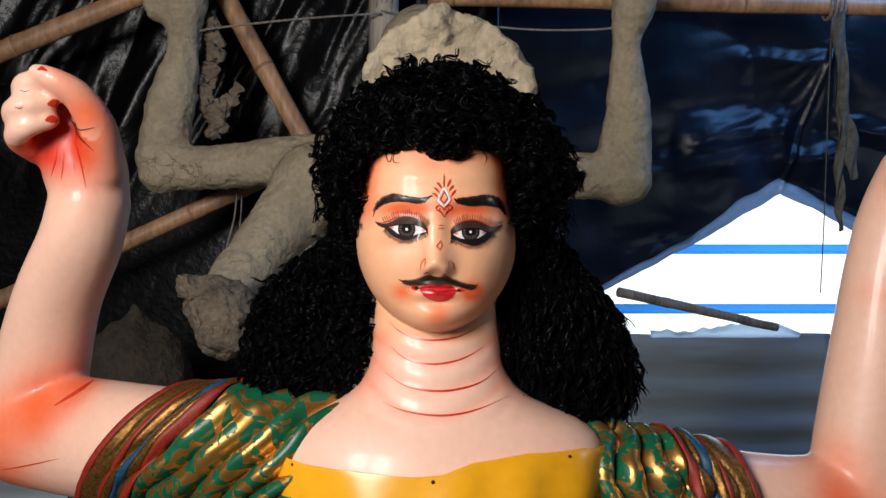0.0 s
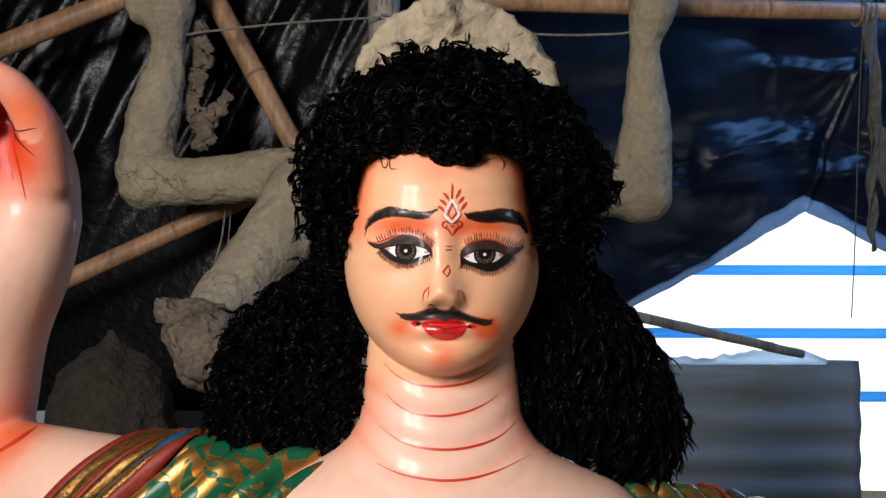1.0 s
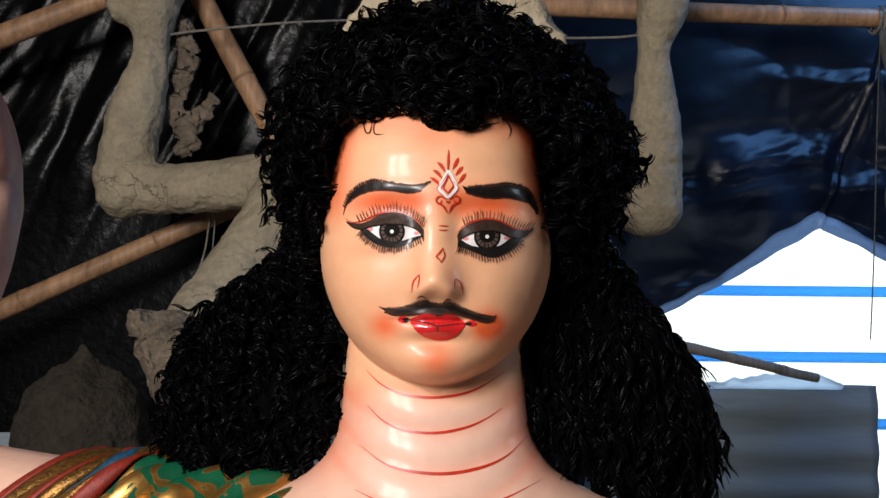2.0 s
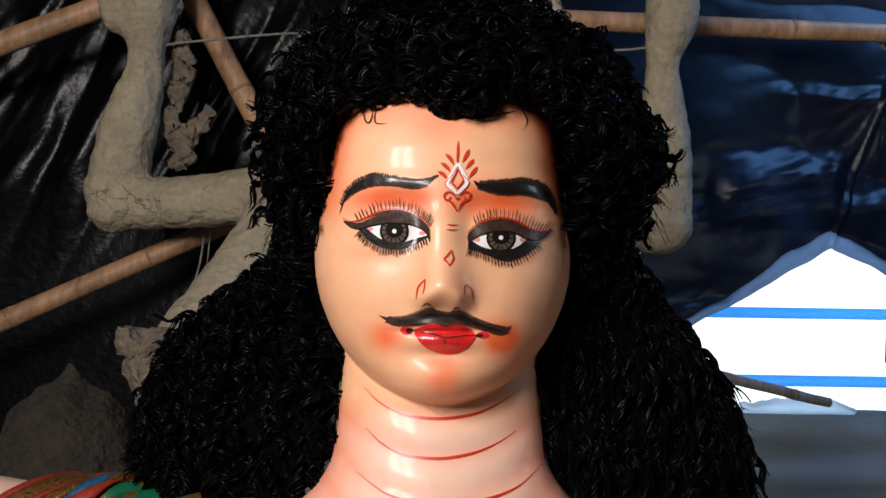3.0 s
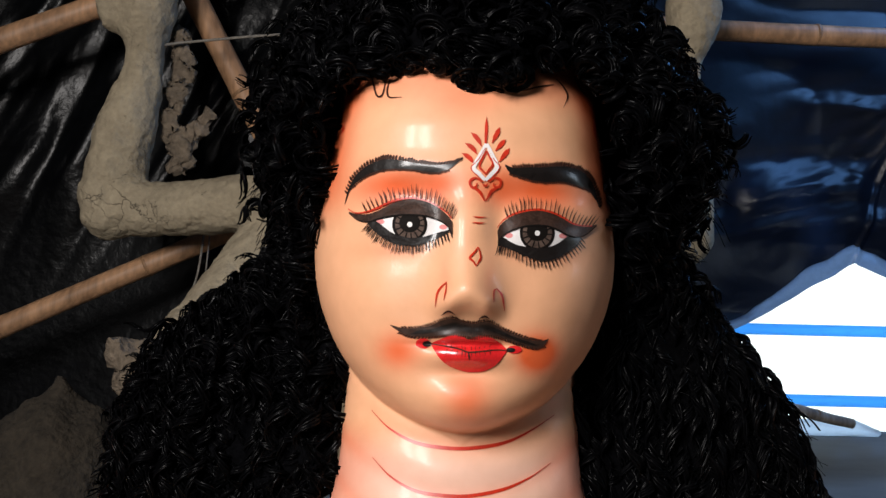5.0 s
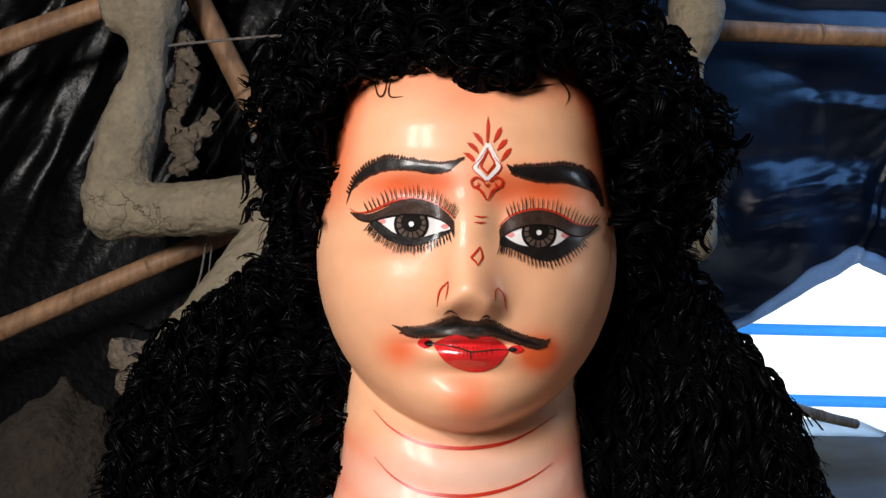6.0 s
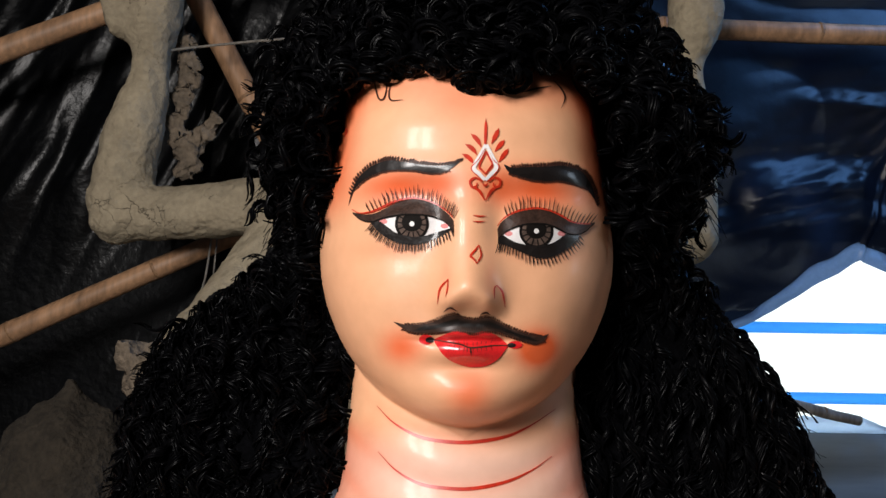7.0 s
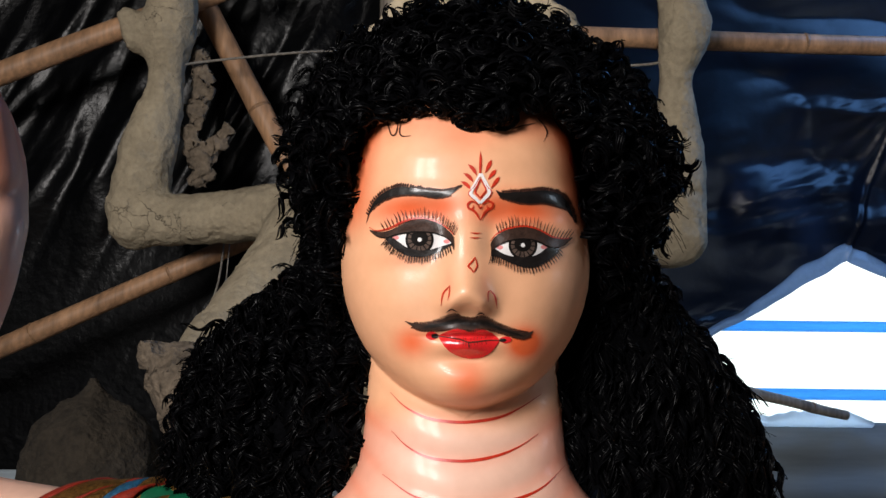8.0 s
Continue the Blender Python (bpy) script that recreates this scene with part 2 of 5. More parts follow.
def path(points, n):
    """n points along a smooth curve through points (any number of columns)."""
    p = np.array(points, dtype=float)
    q = np.vstack([2 * p[0] - p[1], p, 2 * p[-1] - p[-2]])
    out = []
    for t in np.linspace(0, len(p) - 1 - 1e-9, n):
        i, f = int(t), t - int(t)
        a, b, c, d = q[i], q[i + 1], q[i + 2], q[i + 3]
        out.append(0.5 * (2 * b + (c - a) * f + (2 * a - 5 * b + 4 * c - d) * f * f + (3 * b - a - 3 * c + d) * f ** 3))
    return np.array(out)


def tube(points, radii, sides=8, flat=1.0, cap=True):
    """Vertices and faces of a tube along points."""
    p = np.asarray(points, dtype=float)
    r = np.broadcast_to(np.asarray(radii, dtype=float), (len(p),))
    d = np.gradient(p, axis=0)
    d /= np.linalg.norm(d, axis=1)[:, None] + 1e-12
    up = np.array([0.0, 0, 1]) if abs(d[0][2]) < 0.9 else np.array([0.0, 1, 0])
    verts, faces = [], []
    for i in range(len(p)):
        s = np.cross(d[i], up); s /= np.linalg.norm(s) + 1e-12
        u = np.cross(s, d[i]); up = u
        for k in range(sides):
            a = 2 * math.pi * k / sides
            verts.append(p[i] + r[i] * (math.cos(a) * s + flat * math.sin(a) * u))
    for i in range(len(p) - 1):
        for k in range(sides):
            a, b = i * sides + k, i * sides + (k + 1) % sides
            faces.append((a, b, b + sides, a + sides))
    if cap:
        faces.append(tuple(range(sides))[::-1])
        faces.append(tuple((len(p) - 1) * sides + k for k in range(sides)))
    return verts, faces


def unit_ball(level):
    bm = bmesh.new()
    bmesh.ops.create_icosphere(bm, subdivisions=level, radius=1)
    out = np.array([q.co[:] for q in bm.verts]), np.array([[q.index for q in p.verts] for p in bm.faces])
    bm.free()
    return out


BALLS = {2: unit_ball(2), 3: unit_ball(3)}


def fuse(chains, voxel, smooth=6):
    """One closed skin round chains of balls (x, y, z, r)."""
    ball, skin = BALLS[3 if voxel < 0.006 else 2]
    verts, faces = [], []
    for chain, n in chains:
        for x, y, z, r in path(chain, n) if len(chain) > 1 else np.array(chain, dtype=float):
            faces.append(skin + len(ball) * len(verts))
            verts.append(ball * r + np.array([x, y, z]))
    me = bpy.data.meshes.new("rough")
    me.from_pydata(np.vstack(verts).tolist(), [], np.vstack(faces).tolist())
    ob = new("rough", me)
    md = ob.modifiers.new("skin", "REMESH")
    md.mode, md.voxel_size = "VOXEL", voxel
    sm = ob.modifiers.new("smooth", "SMOOTH")
    sm.factor, sm.iterations = 0.6, smooth
    ev = ob.evaluated_get(bpy.context.evaluated_depsgraph_get())
    out = ev.to_mesh()
    v = np.empty(len(out.vertices) * 3)
    out.vertices.foreach_get("co", v)
    f = [tuple(q.vertices) for q in out.polygons]
    ev.to_mesh_clear()
    bpy.data.objects.remove(ob)
    bpy.data.meshes.remove(me)
    return v.reshape(-1, 3), f


def lumpy(v, size, amount, seed=0.0):
    """Uneven hand-laid surface: push the vertices about by noise."""
    out = v.copy()
    for i, p in enumerate(v):
        q = Vector(p) / size + Vector((seed, seed, seed))
        out[i] += np.array(noise.noise_vector(q)) * amount + np.array(noise.noise_vector(q * 3.1)) * amount * 0.45
    return out


# ---- the shed: ground, walls, roof, opening ----
def grid(nx, nz, fn):
    v = [fn(i / (nx - 1), j / (nz - 1)) for j in range(nz) for i in range(nx)]
    f = [(j * nx + i, j * nx + i + 1, (j + 1) * nx + i + 1, (j + 1) * nx + i) for j in range(nz - 1) for i in range(nx - 1)]
    return v, f


def slab(x0, x1, y0, y1, z0, z1):
    bm = bmesh.new()
    bmesh.ops.create_cube(bm, size=1, matrix=Matrix.LocRotScale(((x0 + x1) / 2, (y0 + y1) / 2, (z0 + z1) / 2), None, (x1 - x0, y1 - y0, z1 - z0)))
    return bm


v, f = grid(90, 90, lambda u, w: (-14 + 28 * u, -14 + 28 * w, 0.012 * noise.noise(Vector((u * 90, w * 90, 0))) - 0.01))
tagged(link_mesh("ground", v, f, M_EARTH), "packed brown earth floor of the workshop", "ground", kind="structure")


def plain_wall(name, boxes, material, label, category):
    bm = bmesh.new()
    for b in boxes:
        t = slab(*b)
        me = bpy.data.meshes.new("t"); t.to_mesh(me); t.free(); bm.from_mesh(me); bpy.data.meshes.remove(me)
    ob = part(name, bm, material, None, label, smooth=False)
    return tagged(ob, category=category, kind="structure")


plain_wall("wall_west", [(-2.5, -2.4, -0.85, 4.6, -0.05, 3.2)], M_TARP, "black plastic sheet wall of the shed", "wall")
# East and south walls are out of view, added round the lamp openings.
plain_wall("wall_east", [(2.6, 2.7, -0.85, 0.4, -0.05, 3.2), (2.6, 2.7, 1.5, 4.6, -0.05, 3.2), (2.6, 2.7, 0.4, 1.5, -0.05, 1.55), (2.6, 2.7, 0.4, 1.5, 2.35, 3.2)], M_TARP, "unseen black plastic sheet wall, added with a lamp opening", "wall")
plain_wall("wall_south", [(-2.5, -1.55, -0.95, -0.85, -0.05, 3.2), (-0.40, 2.7, -0.95, -0.85, -0.05, 3.2), (-1.55, -0.40, -0.95, -0.85, -0.05, 1.65), (-1.55, -0.40, -0.95, -0.85, 2.85, 3.2)], M_TARP, "unseen black plastic sheet wall, added with a lamp opening", "wall")
# Unseen roof; its gap is made up to let the blue lamp through.
plain_wall("ceiling", [(-2.5, 1.5, -0.95, 4.6, 3.2, 3.26), (1.5, 2.7, -0.95, 2.3, 3.2, 3.26), (1.5, 2.7, 3.15, 4.6, 3.2, 3.26), (2.5, 2.7, 2.3, 3.15, 3.2, 3.26)], M_TARP, "unseen black plastic sheet roof, cut open for a lamp", "ceiling")


def tarp_edge(x):
    """Height of the torn, gathered lower edge of the back sheet."""
    return float(np.interp(x, [-2.4, 0.30, 0.55, 0.80, 0.98, 1.12, 1.24, 1.36, 1.50, 1.75, 2.6], [0.0, 0.05, 1.33, 1.46, 1.55, 1.635, 1.70, 1.65, 1.575, 1.48, 1.35]))


def tarp_y(x, z):
    base = 3.28 + 0.13 * float(smoothstep(0.1, 1.3, x)) + 0.05 * noise.noise(Vector((x * 1.3, z * 1.1, 4)))
    s = x - 0.50 * (z - 1.6)
    left = float(smoothstep(0.3, -0.2, x))
    fold = 0.055 * abs(noise.noise(Vector((s * 4.2, z * 0.9, 1)))) ** 1.3 + 0.016 * abs(noise.noise(Vector((s * 11, z * 2.4, 7)))) + 0.004 * noise.noise(Vector((s * 30, z * 9, 3)))
    sag = 0.05 * abs(noise.noise(Vector((x * 1.6 + z, z * 2.6 - x * 0.9, 2)))) + 0.004 * abs(noise.noise(Vector((x * 5 + z * 2, z * 13 - x * 3, 5))))
    gx = 1.24 + (z - 1.70) * 0.36
    d = x - gx
    for x0, x1, zc, tilt, h, deep in SHELVES:
        w = float(smoothstep(x0, x0 + 0.14, x) * smoothstep(x1, x1 - 0.10, x))
        if w > 0:
            t = (z - zc - tilt * (x - x0) - 0.02 * noise.noise(Vector((x * 6, zc, 1)))) / h
            sag += w * deep * float(smoothstep(1, -1, t)) * math.exp(-max(0, -t - 1) * h / 0.10)
            sag += w * 0.0075 * math.exp(-t * t * 0.5) * noise.noise(Vector((x * 6 + z * 6, z * 30 - x * 9, zc)))
            sag += w * 0.0035 * math.exp(-t * t * 0.5) * noise.noise(Vector((x * 18 + z * 10, z * 64 - x * 20, zc)))
    ray = math.exp(-abs(d) / 0.16) * float(smoothstep(2.35, 1.9, z))
    gather = 0.014 * math.exp(-(d / 0.008) ** 2) + 0.014 * ray * (0.5 + 0.5 * math.sin(math.atan2(z - 2.25, d + 0.001) * 17 + 3 * noise.noise(Vector((x * 5, z * 5, 0)))))
    return base - left * fold * 1.6 * (0.10 + 0.90 * float(smoothstep(1.55, 1.95, z))) - (1 - left) * (sag + gather)


# shelf folds of the back sheet, set to fit highlights in the camera's view: from x, to x, height, tilt, half height,
# depth
SHELVES = [(0.50, 1.52, 1.80, 0.075, 0.045, 0.032), (0.82, 1.34, 1.945, 0.10, 0.068, 0.046), (1.02, 1.52, 2.235, -0.06, 0.030, 0.021), (1.40, 1.80, 2.02, -0.35, 0.042, 0.030), (1.04, 1.34, 1.60, 0.42, 0.038, 0.027), (1.26, 1.62, 1.735, -0.45, 0.038, 0.027), (0.62, 1.1, 1.47, 0.22, 0.030, 0.022)]


def hem_width(x):
    """Width of the painted-light band along the lower edge, widest beside the gather."""
    w = float(np.interp(x, [0.45, 0.62, 0.90, 1.08, 1.20, 1.26, 1.36, 1.55, 1.9], [0.0, 0.030, 0.026, 0.058, 0.062, 0.050, 0.060, 0.045, 0.0]))
    return w * (1 + 0.30 * noise.noise(Vector((x * 9, 2, 1))))


def back_sheet(name, x0, x1, nx, material, label):
    def fn(u, w):
        x = x0 + (x1 - x0) * u
        lo = tarp_edge(x) + 0.005 * noise.noise(Vector((x * 15, 0, 3))) + (hem_width(x) if material is M_TARPB else 0)
        z = lo + (3.2 - lo) * w
        return (x, tarp_y(x, z), z)
    v, f = grid(nx, 190, fn)
    ob = link_mesh(name, v, f, material)
    sol = ob.modifiers.new("thick", "SOLIDIFY")
    sol.thickness = 0.003
    return tagged(ob, label, "tarpaulin", kind="structure")


back_sheet("wall_north_sheet", -2.4, 0.2, 220, M_TARP, "creased glossy black plastic tarpaulin hung as a back wall")
back_sheet("wall_north_sheet", 0.2, 2.6, 330, M_TARPB, "gathered blue-black plastic tarpaulin with a torn lower edge")

def hem(u, w):
    x = 0.46 + 1.42 * u
    lo = tarp_edge(x) + 0.005 * noise.noise(Vector((x * 15, 0, 3)))
    z = lo + (hem_width(x) + 0.004) * w
    return (x, tarp_y(x, z) - 0.004 - 0.010 * math.sin(math.pi * w) + 0.006 * noise.noise(Vector((x * 16, z * 16, 3))), z)


v, f = grid(240, 14, hem)
tagged(link_mesh("wall_north_hem", v, f, M_HEM), "hem of the gathered tarpaulin, coloured pale blue as if lit", "tarpaulin", kind="structure")


def rear_blocker(u, w):
    """Unseen sheet added behind the gathered one's upper part to block rear light."""
    x = 0.1 + 2.5 * u
    lo = 2.02 + 0.04 * noise.noise(Vector((x * 2.3, 0, 8)))
    z = lo + (3.2 - lo) * w
    return (x, tarp_y(x, z) + 0.05, z)


v, f = grid(90, 60, rear_blocker)
ob = link_mesh("wall_north_light_block", v, f, M_TARP)
ob.modifiers.new("thick", "SOLIDIFY").thickness = 0.003
tagged(ob, "unseen black plastic sheet added to block light behind the blue one", "tarpaulin", kind="structure")

v, f = grid(2, 2, lambda u, w: (-3 + 9 * u, 6.5, -0.5 + 5 * w))
tagged(link_mesh("backdrop", v, f, M_OUT), "overexposed hazy daylight outside the shed", "backdrop", kind="structure")

# ---- things at the back of the shed ----
def bamboo(a, b, r, label, node_gap=0.5, seed=1, bow=0.0, material=None):
    a, b = Vector(a), Vector(b)
    n = 60
    rng = random.Random(seed)
    L = (b - a).length
    nodes = [rng.uniform(0.05, 0.2) + i * node_gap * rng.uniform(0.9, 1.1) for i in range(int(L / node_gap) + 1)]
    pts, rad = [], []
    for i in range(n + 1):
        t = i / n
        p = a.lerp(b, t) + Vector((0, 0, -bow * math.sin(math.pi * t))) + Vector((0, 0, 0.004 * noise.noise(Vector((t * 4, seed, 0)))))
        pts.append(p)
        near = min(abs(t * L - q) for q in nodes) if nodes else 1
        rad.append(r * (1 - 0.12 * t + 0.02 * noise.noise(Vector((t * 9, seed, 2)))) + 0.0015 * math.exp(-(near / 0.02) ** 2))
    v, f = tube(pts, rad, 14)
    pole = link_mesh("bamboo_pole", v, f, material or M_BAMBOO)
    tagged(pole, label, "bamboo pole", group="bamboo poles of the shed")
    for q in nodes:
        if 0.02 < q < L - 0.02:
            t = q / L
            c = a.lerp(b, t) + Vector((0, 0, -bow * math.sin(math.pi * t)))
            d = (b - a).normalized()
            rr = r * (1 - 0.12 * t) * 1.07
            v, f = tube([c - d * 0.006, c - d * 0.002, c + d * 0.002, c + d * 0.006], [rr * 0.97, rr * 1.01, rr * 1.0, rr * 0.95], 14)
            link_mesh("node_ring", v, f, M_BAMBOON, pole)
    return pole


bamboo((-0.05, 3.04, 2.338), (2.55, 3.10, 2.290), 0.030, "pale horizontal bamboo pole tied across the shed", seed=3)
bamboo((-0.93, 3.02, 2.72), (-0.20, 2.98, 1.40), 0.034, "slanting split bamboo brace behind the clay figure", seed=5)
bamboo((-2.3, 2.90, 1.76), (-0.55, 2.98, 2.50), 0.036, "slanting bamboo pole against the black sheet", seed=8)
bamboo((-1.75, 2.96, 1.19), (-0.35, 3.0, 1.835), 0.030, "slanting bamboo brace low against the black sheet", seed=12)
bamboo((0.62, 3.24, 1.348), (1.245, 3.42, 1.208), 0.018, "weathered grey stick resting on the steel sheet", seed=15, node_gap=0.4, material=M_WOOD)

v, f = tube([(-0.195, 3.02, z) for z in np.linspace(-0.02, 3.15, 12)], 0.05, 10)
tagged(link_mesh("wooden_post", v, f, M_WOOD), "rough grey wooden post behind the clay figure", "post")


def corrugated(name, x0, x1, y, z0, z1, pitch, depth, label, lean=0.0):
    nz = int((z1 - z0) / pitch * 10)
    def fn(u, w):
        z = z0 + (z1 - z0) * w
        x = x0 + (x1 - x0) * u
        return (x, y + lean * (z1 - z) + depth * math.sin(2 * math.pi * (z + 0.02 * math.sin(z * 9)) / pitch) + 0.006 * noise.noise(Vector((x * 3, z * 4, 0))), z + 0.006 * noise.noise(Vector((x * 4, 9, 0))))
    v, f = grid(40, nz, fn)
    ob = link_mesh(name, v, f, M_STEEL)
    ob.modifiers.new("thick", "SOLIDIFY").thickness = 0.002
    return tagged(ob, label, "metal sheet")


corrugated("corrugated_sheet", 0.25, 1.47, 3.47, 0.0, 1.178, 0.125, 0.006, "weathered grey corrugated steel sheet closing the wall")
corrugated("corrugated_sheet", -2.3, -0.30, 3.14, 0.0, 1.045, 0.125, 0.006, "weathered grey corrugated steel sheet in the shade")

def crumpled_film():
    """A torn strip of plastic folded over the top of the steel sheet."""
    def fn(u, w):
        x = 0.78 + 0.56 * u
        high = 0.022 + 0.030 * float(smoothstep(0.25, 0.7, u)) * float(smoothstep(1.0, 0.8, u)) + 0.012 * noise.noise(Vector((x * 22, 0, 4)))
        z = 1.166 + high * w * 1.2
        return (x, 3.452 - 0.016 * math.sin(math.pi * w) + 0.012 * noise.noise(Vector((x * 14, w * 2, 6))), z)
    v, f = grid(60, 9, fn)
    ob = link_mesh("plastic_film", v, f, M_FILM)
    ob.modifiers.new("thick", "SOLIDIFY").thickness = 0.002
    return tagged(ob, "crumpled pale plastic film over the steel sheet's top edge", "plastic film")


crumpled_film()

RAILS = []
for z in (1.499, 1.243, 0.987):
    bm = slab(0.3, 2.9, 3.93, 3.95, z - 0.021, z + 0.021)
    bmesh.ops.bevel(bm, geom=bm.edges[:], offset=0.004, segments=2, affect="EDGES")
    RAILS.append(bm)
fence = new("railing")
tagged(fence, "blue painted horizontal railing in glaring daylight", "railing")
for bm in RAILS:
    part("rail", bm, M_RAIL, fence)
for x in (0.32, 2.75):
    part("post", slab(x - 0.025, x + 0.025, 3.955, 4.0, -0.02, 1.6), M_RAIL, fence)


def string(points, r, label, n=60, name="string", material=None, sides=6):
    v, f = tube(path(points, n), r, sides)
    return tagged(link_mesh(name, v, f, material or M_ROPE), label, "string")


string([(-0.80, 2.80, 2.155), (-0.70, 2.84, 2.185), (-0.45, 2.85, 2.215), (-0.20, 2.955, 2.26)], 0.0035, "thin jute string tied across the clay arms")
string([(-0.20, 2.96, 2.27), (0.2, 2.86, 2.19), (0.45, 2.80, 2.17), (0.56, 2.72, 2.165)], 0.0035, "thin jute string tied across the clay arms")
string([(1.30, 3.06, 2.30), (1.295, 3.08, 2.0), (1.29, 3.10, 1.62), (1.285, 3.12, 1.35)], 0.0022, "thin dark string hanging from the bamboo pole", material=M_RAG)


string([(-0.655, 2.93, 1.72), (-0.665, 2.92, 1.6), (-0.69, 2.92, 1.5), (-0.71, 2.92, 1.36)], 0.003, "thin grey string hanging from the low bamboo brace")
string([(-0.64, 2.93, 1.73), (-0.645, 2.92, 1.6), (-0.655, 2.92, 1.52), (-0.66, 2.92, 1.42)], 0.002, "thin grey string hanging from the low bamboo brace")
for k, (x, y, z, rr) in enumerate(((1.31, 3.072, 2.302, 0.034), (-0.195, 3.045, 2.31, 0.07))):
    turns = [(x - 0.03 + 0.06 * t, y + rr * math.sin(t * 25), z + rr * math.cos(t * 25)) for t in np.linspace(0, 1, 60)]
    string(turns, 0.0045, "jute rope wound round a bamboo pole", n=160, name="lashing")


def rag(points, widths, label):
    p, w = path(points, 60), path([(k,) for k in widths], 60)[:, 0]
    v = []
    for i in range(60):
        for k in range(7):
            s = k / 6 * 2 - 1
            v.append((p[i][0] + s * w[i], p[i][1] + 0.012 * math.sin(s * 3 + i * 0.35), p[i][2] + 0.006 * noise.noise(Vector((i * 0.4, k, 0)))))
    f = [(i * 7 + k, i * 7 + k + 1, i * 7 + k + 8, i * 7 + k + 7) for i in range(59) for k in range(6)]
    ob = link_mesh("hanging_rag", v, f, M_RAG)
    ob.modifiers.new("thick", "SOLIDIFY").thickness = 0.003
    return tagged(ob, label, "rag")


rag([(1.31, 3.06, 2.345), (1.312, 3.03, 2.2), (1.325, 3.03, 2.0), (1.345, 3.03, 1.85), (1.355, 3.03, 1.73)], (0.018, 0.022, 0.016, 0.026, 0.012), "twisted dusty grey rag strip hanging from the bamboo pole")
rag([(1.315, 3.045, 2.1), (1.32, 3.04, 1.9), (1.315, 3.04, 1.7), (1.318, 3.04, 1.56)], (0.006, 0.012, 0.016, 0.006), "dusty grey rag strip hanging from the bamboo pole")


# ---- unfinished clay figures ----
def clay_statue():
    chains = [
        ([(-0.10, 2.78, 0.05, 0.22), (-0.08, 2.80, 0.7, 0.24), (-0.07, 2.80, 1.2, 0.22), (-0.06, 2.80, 1.55, 0.25), (-0.06, 2.82, 1.72, 0.16)], 30),
        ([(-0.06, 2.82, 1.72, 0.10), (-0.06, 2.78, 1.9, 0.11)], 6),
        ([(-0.05, 2.72, 2.0, 0.16), (-0.05, 2.72, 2.08, 0.15)], 4),
        ([(-0.22, 2.76, 1.73, 0.11), (-0.44, 2.77, 1.765, 0.085), (-0.66, 2.80, 1.75, 0.072), (-0.86, 2.82, 1.745, 0.072)], 16),
        ([(-0.865, 2.82, 1.74, 0.076), (-0.865, 2.82, 1.80, 0.080), (-0.835, 2.82, 1.95, 0.078), (-0.805, 2.82, 2.08, 0.056), (-0.795, 2.82, 2.17, 0.048)], 18),
        ([(-0.80, 2.82, 2.20, 0.062), (-0.80, 2.82, 2.25, 0.078), (-0.78, 2.80, 2.33, 0.07)], 6),
        ([(-0.875, 2.80, 2.23, 0.035), (-0.90, 2.78, 2.29, 0.03)], 4),
        ([(0.10, 2.78, 1.70, 0.11), (0.34, 2.80, 1.725, 0.08), (0.54, 2.82, 1.72, 0.076)], 12),
        ([(0.555, 2.82, 1.715, 0.090), (0.56, 2.82, 1.80, 0.086), (0.565, 2.80, 1.93, 0.072), (0.557, 2.78, 2.07, 0.052), (0.555, 2.77, 2.15, 0.046)], 16),
        ([(0.56, 2.76, 2.18, 0.055), (0.575, 2.75, 2.25, 0.072), (0.56, 2.75, 2.33, 0.06)], 6),
        ([(-0.38, 2.70, 1.70, 0.12), (-0.44, 2.66, 1.60, 0.105), (-0.525, 2.56, 1.48, 0.084), (-0.585, 2.46, 1.38, 0.072)], 18),
    ]
    v, f = fuse(chains, 0.014, 5)
    v = lumpy(v, 0.05, 0.006)
    mats = [M_CLAY, M_CLAYR]
    idx = [0] * len(f)
    # ragged lump at the end of the lower arm and flakes of clay
    w, g = fuse([([(-0.60, 2.40, 1.36, 0.075), (-0.565, 2.36, 1.34, 0.088), (-0.56, 2.35, 1.29, 0.075)], 5), ([(-0.65, 2.36, 1.40, 0.03), (-0.675, 2.35, 1.425, 0.018)], 4)], 0.012, 2)
    w = lumpy(w, 0.035, 0.018, 5)
    f += [tuple(i + len(v) for i in q) for q in g]; idx += [1] * len(g); v = np.vstack([v, w])
    w, g = fuse([([(-0.722, 2.84, 2.20, 0.028), (-0.712, 2.84, 2.10, 0.03), (-0.735, 2.84, 2.0, 0.026), (-0.72, 2.84, 1.93, 0.024), (-0.71, 2.84, 1.87, 0.026)], 9), ([(-0.70, 2.84, 1.90, 0.02), (-0.655, 2.84, 1.985, 0.022), (-0.63, 2.84, 2.0, 0.012)], 6)], 0.010, 1)
    w = lumpy(w, 0.026, 0.026, 9)
    w[:, 1] = 2.86 + (w[:, 1] - 2.84) * 0.3
    f += [tuple(i + len(v) for i in q) for q in g]; idx += [1] * len(g); v = np.vstack([v, w])
    ob = link_mesh("clay_statue", v, f, mats, index=idx)
    return tagged(ob, "unfinished many-armed statue of bare grey clay", "statue")


clay_statue()


